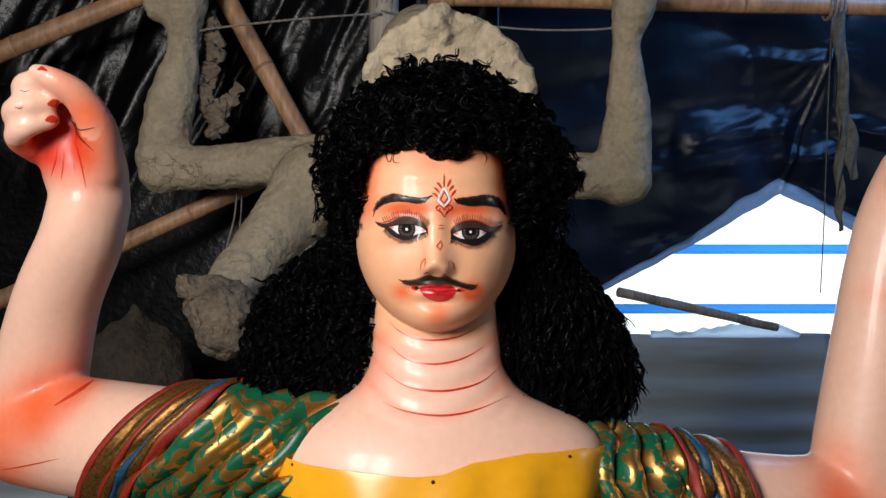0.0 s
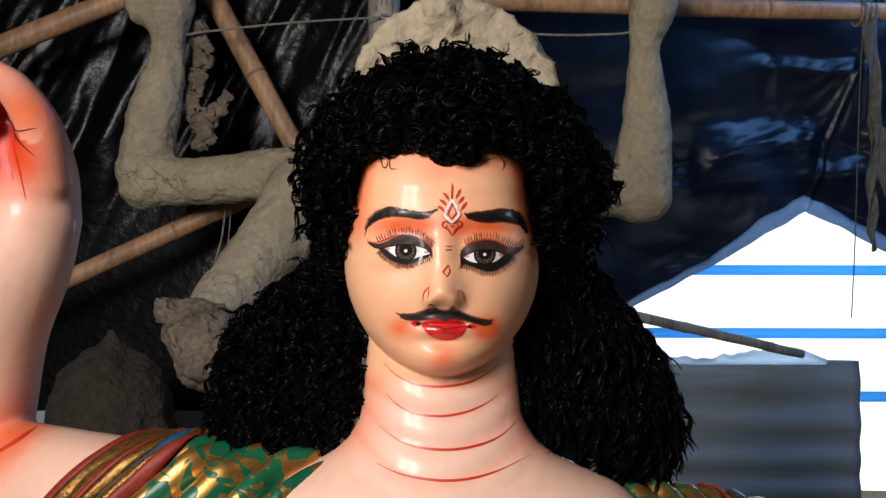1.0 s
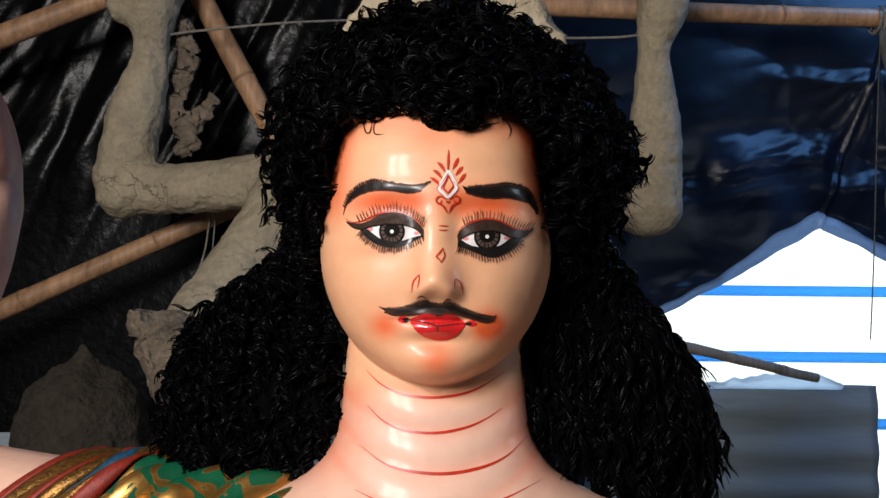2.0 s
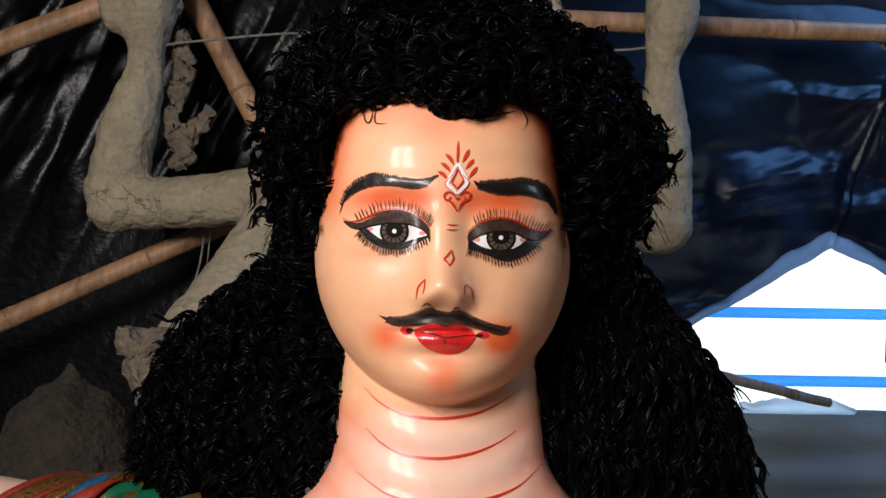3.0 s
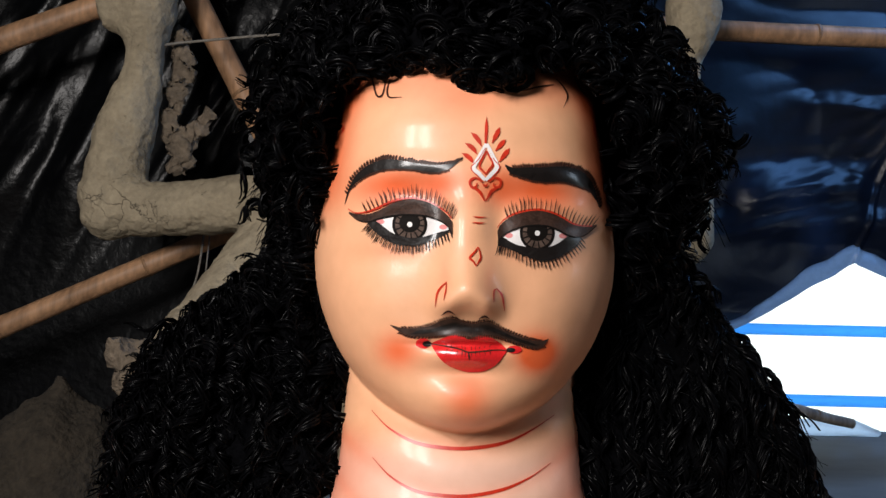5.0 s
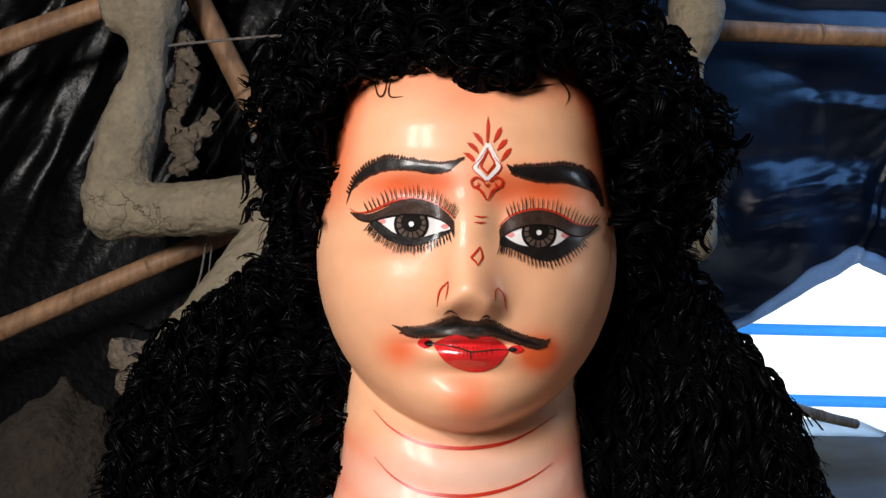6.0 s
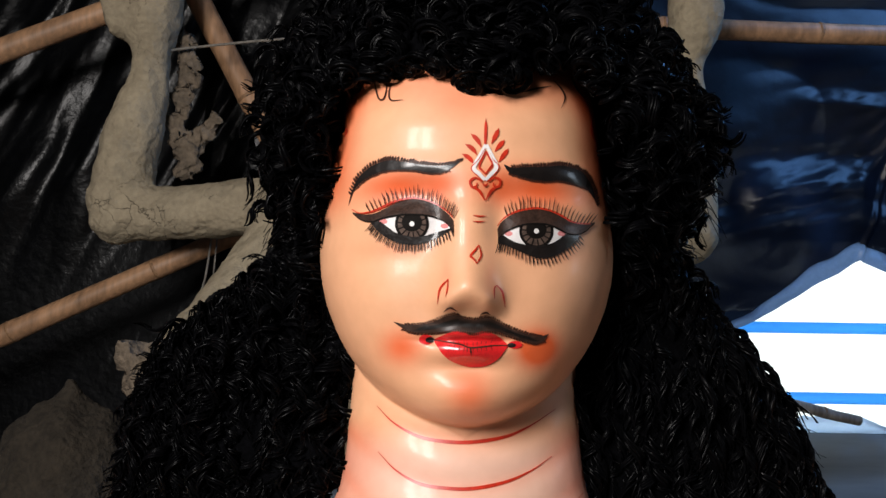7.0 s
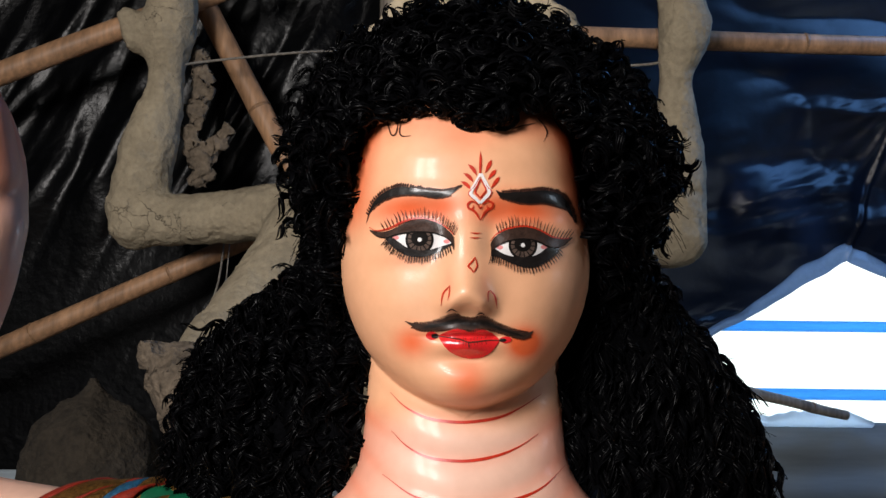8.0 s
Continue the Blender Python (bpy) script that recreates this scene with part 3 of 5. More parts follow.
def clay_stump():
    v, f = fuse([([(-0.90, 2.58, 0.06, 0.19), (-0.90, 2.6, 0.5, 0.17), (-0.89, 2.62, 0.9, 0.17), (-0.885, 2.64, 1.12, 0.165), (-0.89, 2.64, 1.17, 0.135)], 18), ([(-0.885, 2.62, 1.24, 0.045), (-0.88, 2.62, 1.31, 0.03)], 4)], 0.014, 4)
    v = lumpy(v, 0.05, 0.012, 11)
    return tagged(link_mesh("clay_statue", v, f, M_CLAYSHADE), "unfinished headless statue of rough brown clay on straw, shade in its colour", "statue")


clay_stump()


def clay_arch(cx, cy, cz, r):
    arc = [(cx + r * math.cos(a), cy, cz + r * math.sin(a), 0.020) for a in np.linspace(0.05, math.pi - 0.45, 14)]
    arc2 = [(cx + k * r * math.cos(a), cy + 0.008, cz + k * r * math.sin(a), 0.026) for k in (0.8, 0.55) for a in np.linspace(0.0, math.pi - 0.35, 12)]
    knob = [(cx - 0.014, cy - 0.005, cz + r - 0.004, 0.034), (cx - 0.012, cy - 0.005, cz + r + 0.022, 0.017)]
    stem = [(cx, cy + 0.02, cz + 0.5 * r, 0.045), (cx, cy + 0.02, cz - 0.2, 0.035), (cx, cy + 0.0, 1.2, 0.04)]
    v, f = fuse([(arc, 44), (arc2[:12], 36), (arc2[12:], 30), (knob, 4), (stem, 20)], 0.007, 3)
    v = lumpy(v, 0.022, 0.008, 3)
    return tagged(link_mesh("clay_arch", v, f, M_CLAY), "bare grey clay arch plate behind the curly wig", "clay arch")


clay_arch(0.004, 1.45, 1.728, 0.128)

# ---- the painted statue ----
XC, YC = -0.0085, 1.20


def face_a(z):
    return table([(1.380, 0.0), (1.393, 0.002), (1.398, 0.022), (1.404, 0.037), (1.413, 0.053), (1.428, 0.069), (1.441, 0.079), (1.456, 0.0875), (1.475, 0.0950), (1.494, 0.0995), (1.513, 0.1008), (1.533, 0.0995), (1.571, 0.0935), (1.611, 0.088), (1.65, 0.080), (1.69, 0.055), (1.712, 0.0)], z, 0.003) * 1.035


def face_b(z):
    return table([(1.380, 0.0), (1.393, 0.03), (1.398, 0.075), (1.408, 0.094), (1.420, 0.102), (1.45, 0.106), (1.50, 0.108), (1.55, 0.112), (1.585, 0.112), (1.62, 0.102), (1.65, 0.085), (1.69, 0.05), (1.712, 0.0)], z, 0.003)


def body_a(z):
    return table([(1.72, 0.0), (1.60, 0.0), (1.57, 0.055), (1.47, 0.078), (1.41, 0.081), (1.37, 0.084), (1.345, 0.088), (1.325, 0.100), (1.31, 0.116), (1.297, 0.140), (1.285, 0.172), (1.27, 0.20), (1.25, 0.215), (1.2, 0.215), (1.0, 0.165), (0.9, 0.155), (0.75, 0.18), (0.4, 0.15), (0.0, 0.16)], z, 0.006)


def body_b(z):
    return table([(1.72, 0.0), (1.60, 0.0), (1.57, 0.035), (1.47, 0.05), (1.41, 0.055), (1.37, 0.060), (1.33, 0.068), (1.30, 0.080), (1.27, 0.096), (1.24, 0.110), (1.18, 0.125), (1.0, 0.11), (0.9, 0.10), (0.75, 0.12), (0.4, 0.10), (0.0, 0.12)], z, 0.008)


# bumps of the modelled face: x, z, spread in x, spread in z, height
BUMPS = [
    (0.0, 1.540, 0.013, 0.016, 0.005), (0.0, 1.512, 0.0145, 0.016, 0.009), (0.0, 1.493, 0.0140, 0.011, 0.011), (0.0, 1.4805, 0.0115, 0.0080, 0.0145),
    (-0.0125, 1.475, 0.0055, 0.0055, 0.0075), (0.0125, 1.475, 0.0055, 0.0055, 0.0075),
    (0.0, 1.463, 0.018, 0.0045, 0.002), (0.0, 1.4575, 0.014, 0.0030, 0.0050), (0.0, 1.4465, 0.0135, 0.0045, 0.0065), (0.0, 1.4530, 0.017, 0.0011, -0.0028),
    (0.0, 1.4365, 0.015, 0.004, -0.003), (0.0, 1.415, 0.018, 0.011, 0.006), (-0.021, 1.4535, 0.004, 0.003, -0.002), (0.021, 1.4535, 0.004, 0.003, -0.002),
    (-0.040, 1.541, 0.022, 0.009, -0.0040), (0.040, 1.541, 0.022, 0.009, -0.0040), (-0.040, 1.525, 0.019, 0.0095, 0.0045), (0.040, 1.525, 0.019, 0.0095, 0.0045),
    (-0.018, 1.524, 0.006, 0.010, -0.004), (0.018, 1.524, 0.006, 0.010, -0.004),
    (-0.042, 1.558, 0.028, 0.007, 0.0025), (0.042, 1.558, 0.028, 0.007, 0.0025), (-0.052, 1.482, 0.026, 0.022, 0.006), (0.052, 1.482, 0.026, 0.022, 0.006),
]


def relief(x, z):
    out = 0 * x
    for bx, bz, sx, sz, h in BUMPS:
        out = out + h * np.exp(-((x - XC - bx) / sx) ** 2 * 0.5 - ((z - bz) / sz) ** 2 * 0.5)
    return out


def front(x, z):
    """Depth (y) of the statue's front at x, z."""
    a1, b1, a2, b2 = np.maximum(face_a(z), 1e-6), face_b(z), np.maximum(body_a(z), 1e-6), body_b(z)
    c1, c2 = np.clip(1 - ((x - XC) / a1) ** 2, 0, 1), np.clip(1 - ((x - XC) / a2) ** 2, 0, 1)
    d1, d2 = b1 * np.clip(1 - np.abs((x - XC) / a1) ** 2.5, 0, 1) ** 0.42, b2 * c2 ** 0.5
    rings = 0.0009 * np.cos((z - 5.0 * (x - XC) ** 2 - 1.3725) / 0.031 * 2 * math.pi) * smoothstep(1.28, 1.30, z) * smoothstep(1.402, 1.385, z - 5.0 * (x - XC) ** 2) * c2
    k = 0.004
    both = np.maximum(d1, d2) + k * np.exp(-np.abs(d1 - d2) / k) * 0.35 * (np.minimum(d1, d2) > 0.001)
    return YC - both - relief(x, z) * np.clip(c1 * 3, 0, 1) - rings


SKIN, PALE, ORANGE, DEEP = np.array([0.83, 0.430, 0.238]), np.array([0.83, 0.51, 0.38]), np.array([0.84, 0.135, 0.035]), np.array([0.66, 0.040, 0.014])


def spots(v, col, rows, pigment):
    """Spray pigment round centres (x, y, z, radius, strength)."""
    for x, y, z, r, s in rows:
        d2 = ((v - np.array([x, y, z])) ** 2 * np.array([1, 0.25, 1])).sum(1)
        w = (s * np.exp(-d2 / (r * r)))[:, None]
        col += (pigment - col) * np.clip(w, 0, 1)
    return col


def face_pigment(v):
    x, z = v[:, 0] - XC, v[:, 2]
    col = np.repeat(SKIN[None], len(v), 0)
    col += (PALE - col) * (smoothstep(1.40, 1.37, z)[:, None])
    def spray(w, pig=ORANGE):
        nonlocal col
        col = col + (pig - col) * np.clip(w, 0, 1)[:, None]
    e = lambda cx, cz, sx, sz: np.exp(-((x - cx) / sx) ** 2 - ((z - cz) / sz) ** 2)
    a = np.maximum(face_a(z), 1e-4)
    edge = smoothstep(0.66, 0.93, np.abs(x) / a) * smoothstep(1.515, 1.565, z)
    spray(0.95 * edge + 0.45 * smoothstep(1.590, 1.618, z))
    for s in (-1, 1):
        spray(1.0 * e(s * 0.043, 1.547, 0.031, 0.0125))
        spray(0.8 * e(s * 0.019, 1.547, 0.011, 0.010))
        spray(0.30 * e(s * 0.045, 1.508, 0.022, 0.006))
        spray((0.9 if s < 0 else 1.7) * e(s * (0.040 if s < 0 else 0.044), 1.4485, 0.013, 0.011))
        spray(0.20 * e(s * 0.013, 1.49, 0.004, 0.012), DEEP)
    spray(0.75 * e(0.002, 1.420, 0.014, 0.016))
    spray(0.3 * e(0.0, 1.6, 0.02, 0.012))
    neck = smoothstep(1.405, 1.385, z)
    front_side = (v[:, 1] < YC)
    spray(0.42 * neck * smoothstep(0.50, 1.0, np.abs(x) / np.maximum(body_a(z), 1e-4)) * smoothstep(1.295, 1.33, z))
    for zz in (1.388, 1.357, 1.326, 1.295):
        dz = z - 5.0 * x * x - zz
        spray(0.22 * neck * np.exp(-(dz / 0.006) ** 2) * front_side)
    return np.clip(col, 0, 1)


def statue():
    zs = np.concatenate([np.linspace(0.02, 1.20, 50), np.linspace(1.205, 1.39, 110), np.linspace(1.3912, 1.63, 230), np.linspace(1.633, 1.711, 40)])
    nf, nb = 220, 60
    th = np.concatenate([np.linspace(-math.pi / 2, math.pi / 2, nf, endpoint=False), np.linspace(math.pi / 2, 1.5 * math.pi, nb, endpoint=False)])
    n = len(th)
    rows = []
    for z in zs:
        a = max(float(face_a(z)), float(body_a(z)), 0.001)
        x = XC + a * np.sin(th)
        zz = np.full(n, z)
        bb = max(float(face_b(z)) * 1.1, float(body_b(z)) * 1.05)
        y = np.where(np.cos(th) > 0, front(x, zz), YC + bb * np.abs(np.cos(th)))
        rows.append(np.stack([x, y, zz], 1))
    v = np.vstack(rows)
    f = [(j * n + i, j * n + (i + 1) % n, (j + 1) * n + (i + 1) % n, (j + 1) * n + i) for j in range(len(zs) - 1) for i in range(n)]
    f += [tuple(range(n))[::-1], tuple((len(zs) - 1) * n + i for i in range(n))]
    col = face_pigment(v)
    idx = [0] * len(f)
    # arms and hands
    left = [
        ([(-0.14, 1.235, 1.205, 0.090), (-0.27, 1.27, 1.210, 0.088), (-0.42, 1.34, 1.210, 0.090), (-0.56, 1.42, 1.210, 0.092), (-0.650, 1.455, 1.215, 0.090)], 46),
        ([(-0.655, 1.455, 1.235, 0.078), (-0.640, 1.455, 1.30, 0.074), (-0.610, 1.45, 1.42, 0.067), (-0.570, 1.44, 1.51, 0.064), (-0.553, 1.435, 1.57, 0.062)], 44),
        ([(-0.550, 1.435, 1.580, 0.058), (-0.560, 1.435, 1.625, 0.064), (-0.574, 1.435, 1.675, 0.060), (-0.585, 1.42, 1.715, 0.045)], 16),
        ([(-0.622, 1.41, 1.655, 0.026), (-0.634, 1.37, 1.666, 0.021), (-0.612, 1.338, 1.677, 0.018), (-0.576, 1.345, 1.689, 0.014)], 14),
        ([(-0.622, 1.41, 1.695, 0.026), (-0.636, 1.365, 1.700, 0.021), (-0.612, 1.332, 1.708, 0.018), (-0.577, 1.340, 1.713, 0.014)], 14),
        ([(-0.615, 1.41, 1.725, 0.025), (-0.622, 1.365, 1.735, 0.020), (-0.604, 1.336, 1.742, 0.018), (-0.578, 1.345, 1.740, 0.014)], 14),
        ([(-0.600, 1.40, 1.740, 0.024), (-0.606, 1.365, 1.748, 0.018), (-0.592, 1.345, 1.752, 0.015)], 10),
        ([(-0.528, 1.41, 1.625, 0.040), (-0.519, 1.375, 1.680, 0.030), (-0.535, 1.345, 1.724, 0.023), (-0.560, 1.325, 1.744, 0.018), (-0.586, 1.322, 1.757, 0.012)], 18),
    ]
    right = [
        ([(0.13, 1.235, 1.185, 0.082), (0.26, 1.25, 1.178, 0.072), (0.40, 1.28, 1.150, 0.070), (0.512, 1.30, 1.135, 0.072), (0.587, 1.31, 1.14, 0.074)], 44),
        ([(0.602, 1.31, 1.14, 0.078), (0.604, 1.31, 1.22, 0.072), (0.617, 1.31, 1.33, 0.066), (0.629, 1.31, 1.44, 0.058), (0.640, 1.31, 1.50, 0.056)], 44),
        ([(0.642, 1.31, 1.52, 0.054), (0.662, 1.305, 1.56, 0.060), (0.680, 1.30, 1.60, 0.060)], 8),
        ([(0.702, 1.28, 1.60, 0.03), (0.70, 1.25, 1.62, 0.022), (0.697, 1.225, 1.625, 0.017)], 8),
        ([(0.697, 1.28, 1.63, 0.03), (0.707, 1.25, 1.65, 0.022), (0.692, 1.225, 1.655, 0.017)], 8),
        ([(0.642, 1.27, 1.59, 0.026), (0.647, 1.24, 1.625, 0.02), (0.667, 1.225, 1.65, 0.015)], 8),
    ]
    w, g = fuse(left, 0.005, 8)
    wl, gl = w, g
    c = np.repeat(PALE[None], len(w), 0)
    c = spots(w, c, [(-0.69, 1.40, 1.16, 0.07, 0.8), (-0.60, 1.375, 1.262, 0.05, 0.9), (-0.55, 1.36, 1.29, 0.035, 0.6), (-0.66, 1.37, 1.235, 0.05, 0.8), (-0.535, 1.38, 1.60, 0.05, 0.3), (-0.522, 1.360, 1.70, 0.040, 1.0), (-0.548, 1.38, 1.295, 0.034, 0.9), (-0.60, 1.38, 1.262, 0.042, 0.9), (-0.55, 1.335, 1.75, 0.022, 0.6), (-0.66, 1.36, 1.15, 0.05, 0.5)], ORANGE)
    palm = (w[:, 1] > 1.352) & (w[:, 2] > 1.55)
    bare = c.copy()
    c[palm] = spots(w[palm], c[palm], [(-0.574, 1.38, 1.640, 0.062, 1.8)], ORANGE)
    c[palm] = spots(w[palm], c[palm], [(-0.560, 1.38, 1.678, 0.034, 1.4), (-0.605, 1.38, 1.645, 0.026, 1.1), (-0.580, 1.38, 1.638, 0.050, 1.0)], DEEP)
    c = bare + (c - bare) * smoothstep(1.575, 1.640, w[:, 2])[:, None]
    # the raised forearm is scaled toward the camera's start to fit its view
    reach = (1 - 0.055 * smoothstep(1.26, 1.55, w[:, 2]))[:, None]
    w[:] = np.array([0, 0, 1.5]) + (w - np.array([0, 0, 1.5])) * reach
    f += [tuple(i + len(v) for i in q) for q in g]; idx += [0] * len(g); v = np.vstack([v, w]); col = np.vstack([col, c])
    w, g = fuse(right, 0.005, 8)
    c = np.repeat(PALE[None], len(w), 0)
    c = spots(w, c, [(0.535, 1.245, 1.16, 0.045, 0.9), (0.60, 1.24, 1.10, 0.06, 0.8), (0.55, 1.25, 1.215, 0.03, 0.35), (0.62, 1.255, 1.435, 0.02, 0.35), (0.59, 1.255, 1.44, 0.02, 0.3), (0.65, 1.25, 1.437, 0.02, 0.35), (0.665, 1.24, 1.58, 0.04, 0.8)], ORANGE)
    f += [tuple(i + len(v) for i in q) for q in g]; idx += [0] * len(g); v = np.vstack([v, w]); col = np.vstack([col, c])
    STROKES.extend(palm_strokes(wl, gl) + elbow_strokes(w, g))
    # painted strokes lie on the skin of the same figure
    for verts, faces, m in STROKES:
        f += [tuple(i + len(v) for i in q) for q in faces]
        idx += [m] * len(faces)
        v = np.vstack([v, verts])
        col = np.vstack([col, np.repeat(SKIN[None], len(verts), 0)])
    ob = link_mesh("statue", v, f, [M_SKIN, M_RED, M_BLACK, M_BROWN, M_WHITE, M_PINK, M_IRIS, M_LIP, M_LID, M_PUPIL], index=idx)
    at = ob.data.color_attributes.new("pigment", "FLOAT_COLOR", "POINT")
    at.data.foreach_set("color", np.hstack([col, np.ones((len(col), 1))]).ravel().astype(np.float32))
    return tagged(ob, "painted clay statue with glossy flesh enamel and drawn moustache", "statue")


RED, BLACK, BROWN, WHITE, PINK, IRIS, LIP, LID, PUPIL = 1, 2, 3, 4, 5, 6, 7, 8, 9
STROKES = []
from mathutils.bvhtree import BVHTree

# face strokes: image points of two camera views, projected onto its surface
VIEW_POSES = {"near": pose(-0.0209, 0.5464, 1.4607, 95.14, -1.26, 0.01), "far": pose(0, 0, 1.5, 90, 0, 0)}
VIEW_LENGTH = 784 / math.tan(radians(51.6 / 2))


def on_face(pts, lift, sheet="near"):
    m = VIEW_POSES[sheet]
    eye, turn = np.array(m.translation), np.array(m.to_3x3())
    p = np.asarray(pts, dtype=float)
    d = np.stack([p[:, 0] - 784, 441 - p[:, 1], np.full(len(p), -VIEW_LENGTH)], 1) @ turn.T
    y = np.full(len(p), 1.10)
    for _ in range(14):
        q = eye + d * ((y - eye[1]) / d[:, 1])[:, None]
        y = 0.5 * y + 0.5 * front(q[:, 0], q[:, 2])
    q = eye + d * ((y - eye[1]) / d[:, 1])[:, None]
    q[:, 1] -= lift
    return q


def upper(pts):
    return [(540 + x * 0.50735, 120 + y * 0.50735) for x, y in pts]


def lower(pts):
    return [(540 + x * 0.5634, 450 + y * 0.5634) for x, y in pts]


def left_eye(pts):
    return [(580 + x / 3, 180 + y / 3) for x, y in pts]


def right_eye(pts):
    return [(840 + x / 3, 180 + y / 3) for x, y in pts]


def mouth(pts):
    return [(640 + x / 2.5, 480 + y / 2.5) for x, y in pts]


def band(top, bottom, m, layer, n=48, k=7, sheet="near"):
    """Paint between two curves."""
    a, b = path(top, n), path(bottom, n)
    v = on_face(np.vstack([a + (b - a) * (j / (k - 1)) for j in range(k)]), 0.0006 + 0.00013 * layer, sheet)
    STROKES.append((v, [(j * n + i, (j + 1) * n + i, (j + 1) * n + i + 1, j * n + i + 1) for j in range(k - 1) for i in range(n - 1)], m))


def line(pts, w, m, layer, n=24, taper=(0.25, 0.25), sheet="near"):
    """A brush line that swells in its middle; w is its full width."""
    p = path(pts, n)
    d = np.gradient(p, axis=0); d /= np.linalg.norm(d, axis=1)[:, None] + 1e-9
    s = np.stack([-d[:, 1], d[:, 0]], 1)
    t = np.linspace(0, 1, n)
    r = w / 2 * (taper[0] + (1 - taper[0]) * smoothstep(0, 0.35, t)) * (taper[1] + (1 - taper[1]) * smoothstep(1, 0.6, t))
    v = on_face(np.vstack([p - s * r[:, None], p, p + s * r[:, None]]), 0.0006 + 0.00013 * layer, sheet)
    STROKES.append((v, [(j * n + i, (j + 1) * n + i, (j + 1) * n + i + 1, j * n + i + 1) for j in range(2) for i in range(n - 1)], m))


def disc(c, rx, ry, m, layer, hole=0.0, n=36, k=6):
    ang = np.linspace(0, 2 * math.pi, n, endpoint=False)
    v = on_face(np.vstack([np.stack([c[0] + rx * q * np.cos(ang), c[1] + ry * q * np.sin(ang)], 1) for q in np.linspace(max(hole, 0.02), 1, k)]), 0.0006 + 0.00013 * layer)
    STROKES.append((v, [(j * n + i, (j + 1) * n + i, (j + 1) * n + (i + 1) % n, j * n + (i + 1) % n) for j in range(k - 1) for i in range(n)], m))


def lashes(base, lean, length, count, m, layer, w=1.8, seed=0):
    """Short tapering hairs along a curve. lean: their way at the start, middle and end."""
    rng = random.Random(seed)
    p, q = path(base, count), path(lean, count)
    for i in range(count):
        d = q[i] / (np.linalg.norm(q[i]) + 1e-9)
        L = length * rng.uniform(0.75, 1.1)
        a = p[i]
        side = np.array([d[1], -d[0]]) * rng.uniform(-0.06, 0.06) * L
        line([a, a + d * L * 0.5 + side, a + d * L], w * rng.uniform(0.8, 1.15), m, layer, n=7, taper=(1.0, 0.15))


def eye(lid_top, lid_low, white_top, white_low, black_top, black_low, red, centre, corners, out):
    band(white_top, white_low, WHITE, 1)
    for px, py in corners:
        disc((px, py), 7, 4.5, PINK, 2)
    x, y = centre
    disc((x, y), 31, 31, PUPIL, 3)
    disc((x, y), 26, 26, IRIS, 4, hole=0.5)
    for a in np.linspace(0.1, 2 * math.pi + 0.1, 15)[:-1]:
        line([(x + 15 * math.cos(a), y + 15 * math.sin(a)), (x + 27 * math.cos(a), y + 27 * math.sin(a))], 2.4, PUPIL, 5, n=5, taper=(0.8, 0.8))
    disc((x, y - 3), 18.5, 17, PUPIL, 5)
    disc((x, y), 4.6, 4.6, WHITE, 6)
    band(black_top, black_low, BLACK, 6)
    band(lid_top, lid_low, LID, 7)
    line(lid_low, 3.0, PUPIL, 8, n=50, taper=(0.4, 0.5))
    line(red, 3.6, RED, 8, n=50, taper=(0.4, 0.6))
    lashes(red[2:], [(-0.5, -1), (-0.03, -1), (0.5, -1)] if out < 0 else [(-0.3, -1), (0.15, -1), (0.75, -1)], 25, 24, BROWN, 9, w=2.0, seed=1)
    lashes(black_low, [(-0.9 if out < 0 else -0.3, 1), (-0.15 if out < 0 else 0.15, 1), (0.3 if out < 0 else 0.9, 1)], 17, 30, BLACK, 6, w=2.2, seed=2)


eye(left_eye([(105, 588), (160, 602), (215, 598), (270, 577), (330, 545), (400, 526), (470, 525), (540, 545), (590, 575), (630, 610), (650, 640)]),
    left_eye([(105, 596), (150, 632), (210, 641), (260, 626), (320, 613), (380, 605), (430, 604), (490, 608), (540, 618), (590, 638), (625, 664), (652, 705)]),
    left_eye([(250, 628), (300, 612), (370, 600), (430, 600), (490, 602), (550, 617), (600, 640), (640, 672)]),
    left_eye([(250, 634), (290, 668), (335, 703), (390, 722), (440, 730), (500, 722), (560, 704), (640, 682)]),
    left_eye([(203, 645), (250, 640), (290, 668), (335, 700), (390, 718), (440, 726), (500, 720), (560, 702), (640, 680)]),
    left_eye([(205, 652), (240, 692), (285, 728), (340, 755), (400, 767), (460, 765), (520, 748), (580, 722), (640, 690)]),
    left_eye([(100, 572), (140, 594), (200, 588), (260, 565), (320, 536), (390, 518), (450, 515), (520, 531), (580, 561), (620, 590), (650, 622)]),
    left_eye([(427, 655)])[0], left_eye([(272, 640), (604, 668)]), -1)
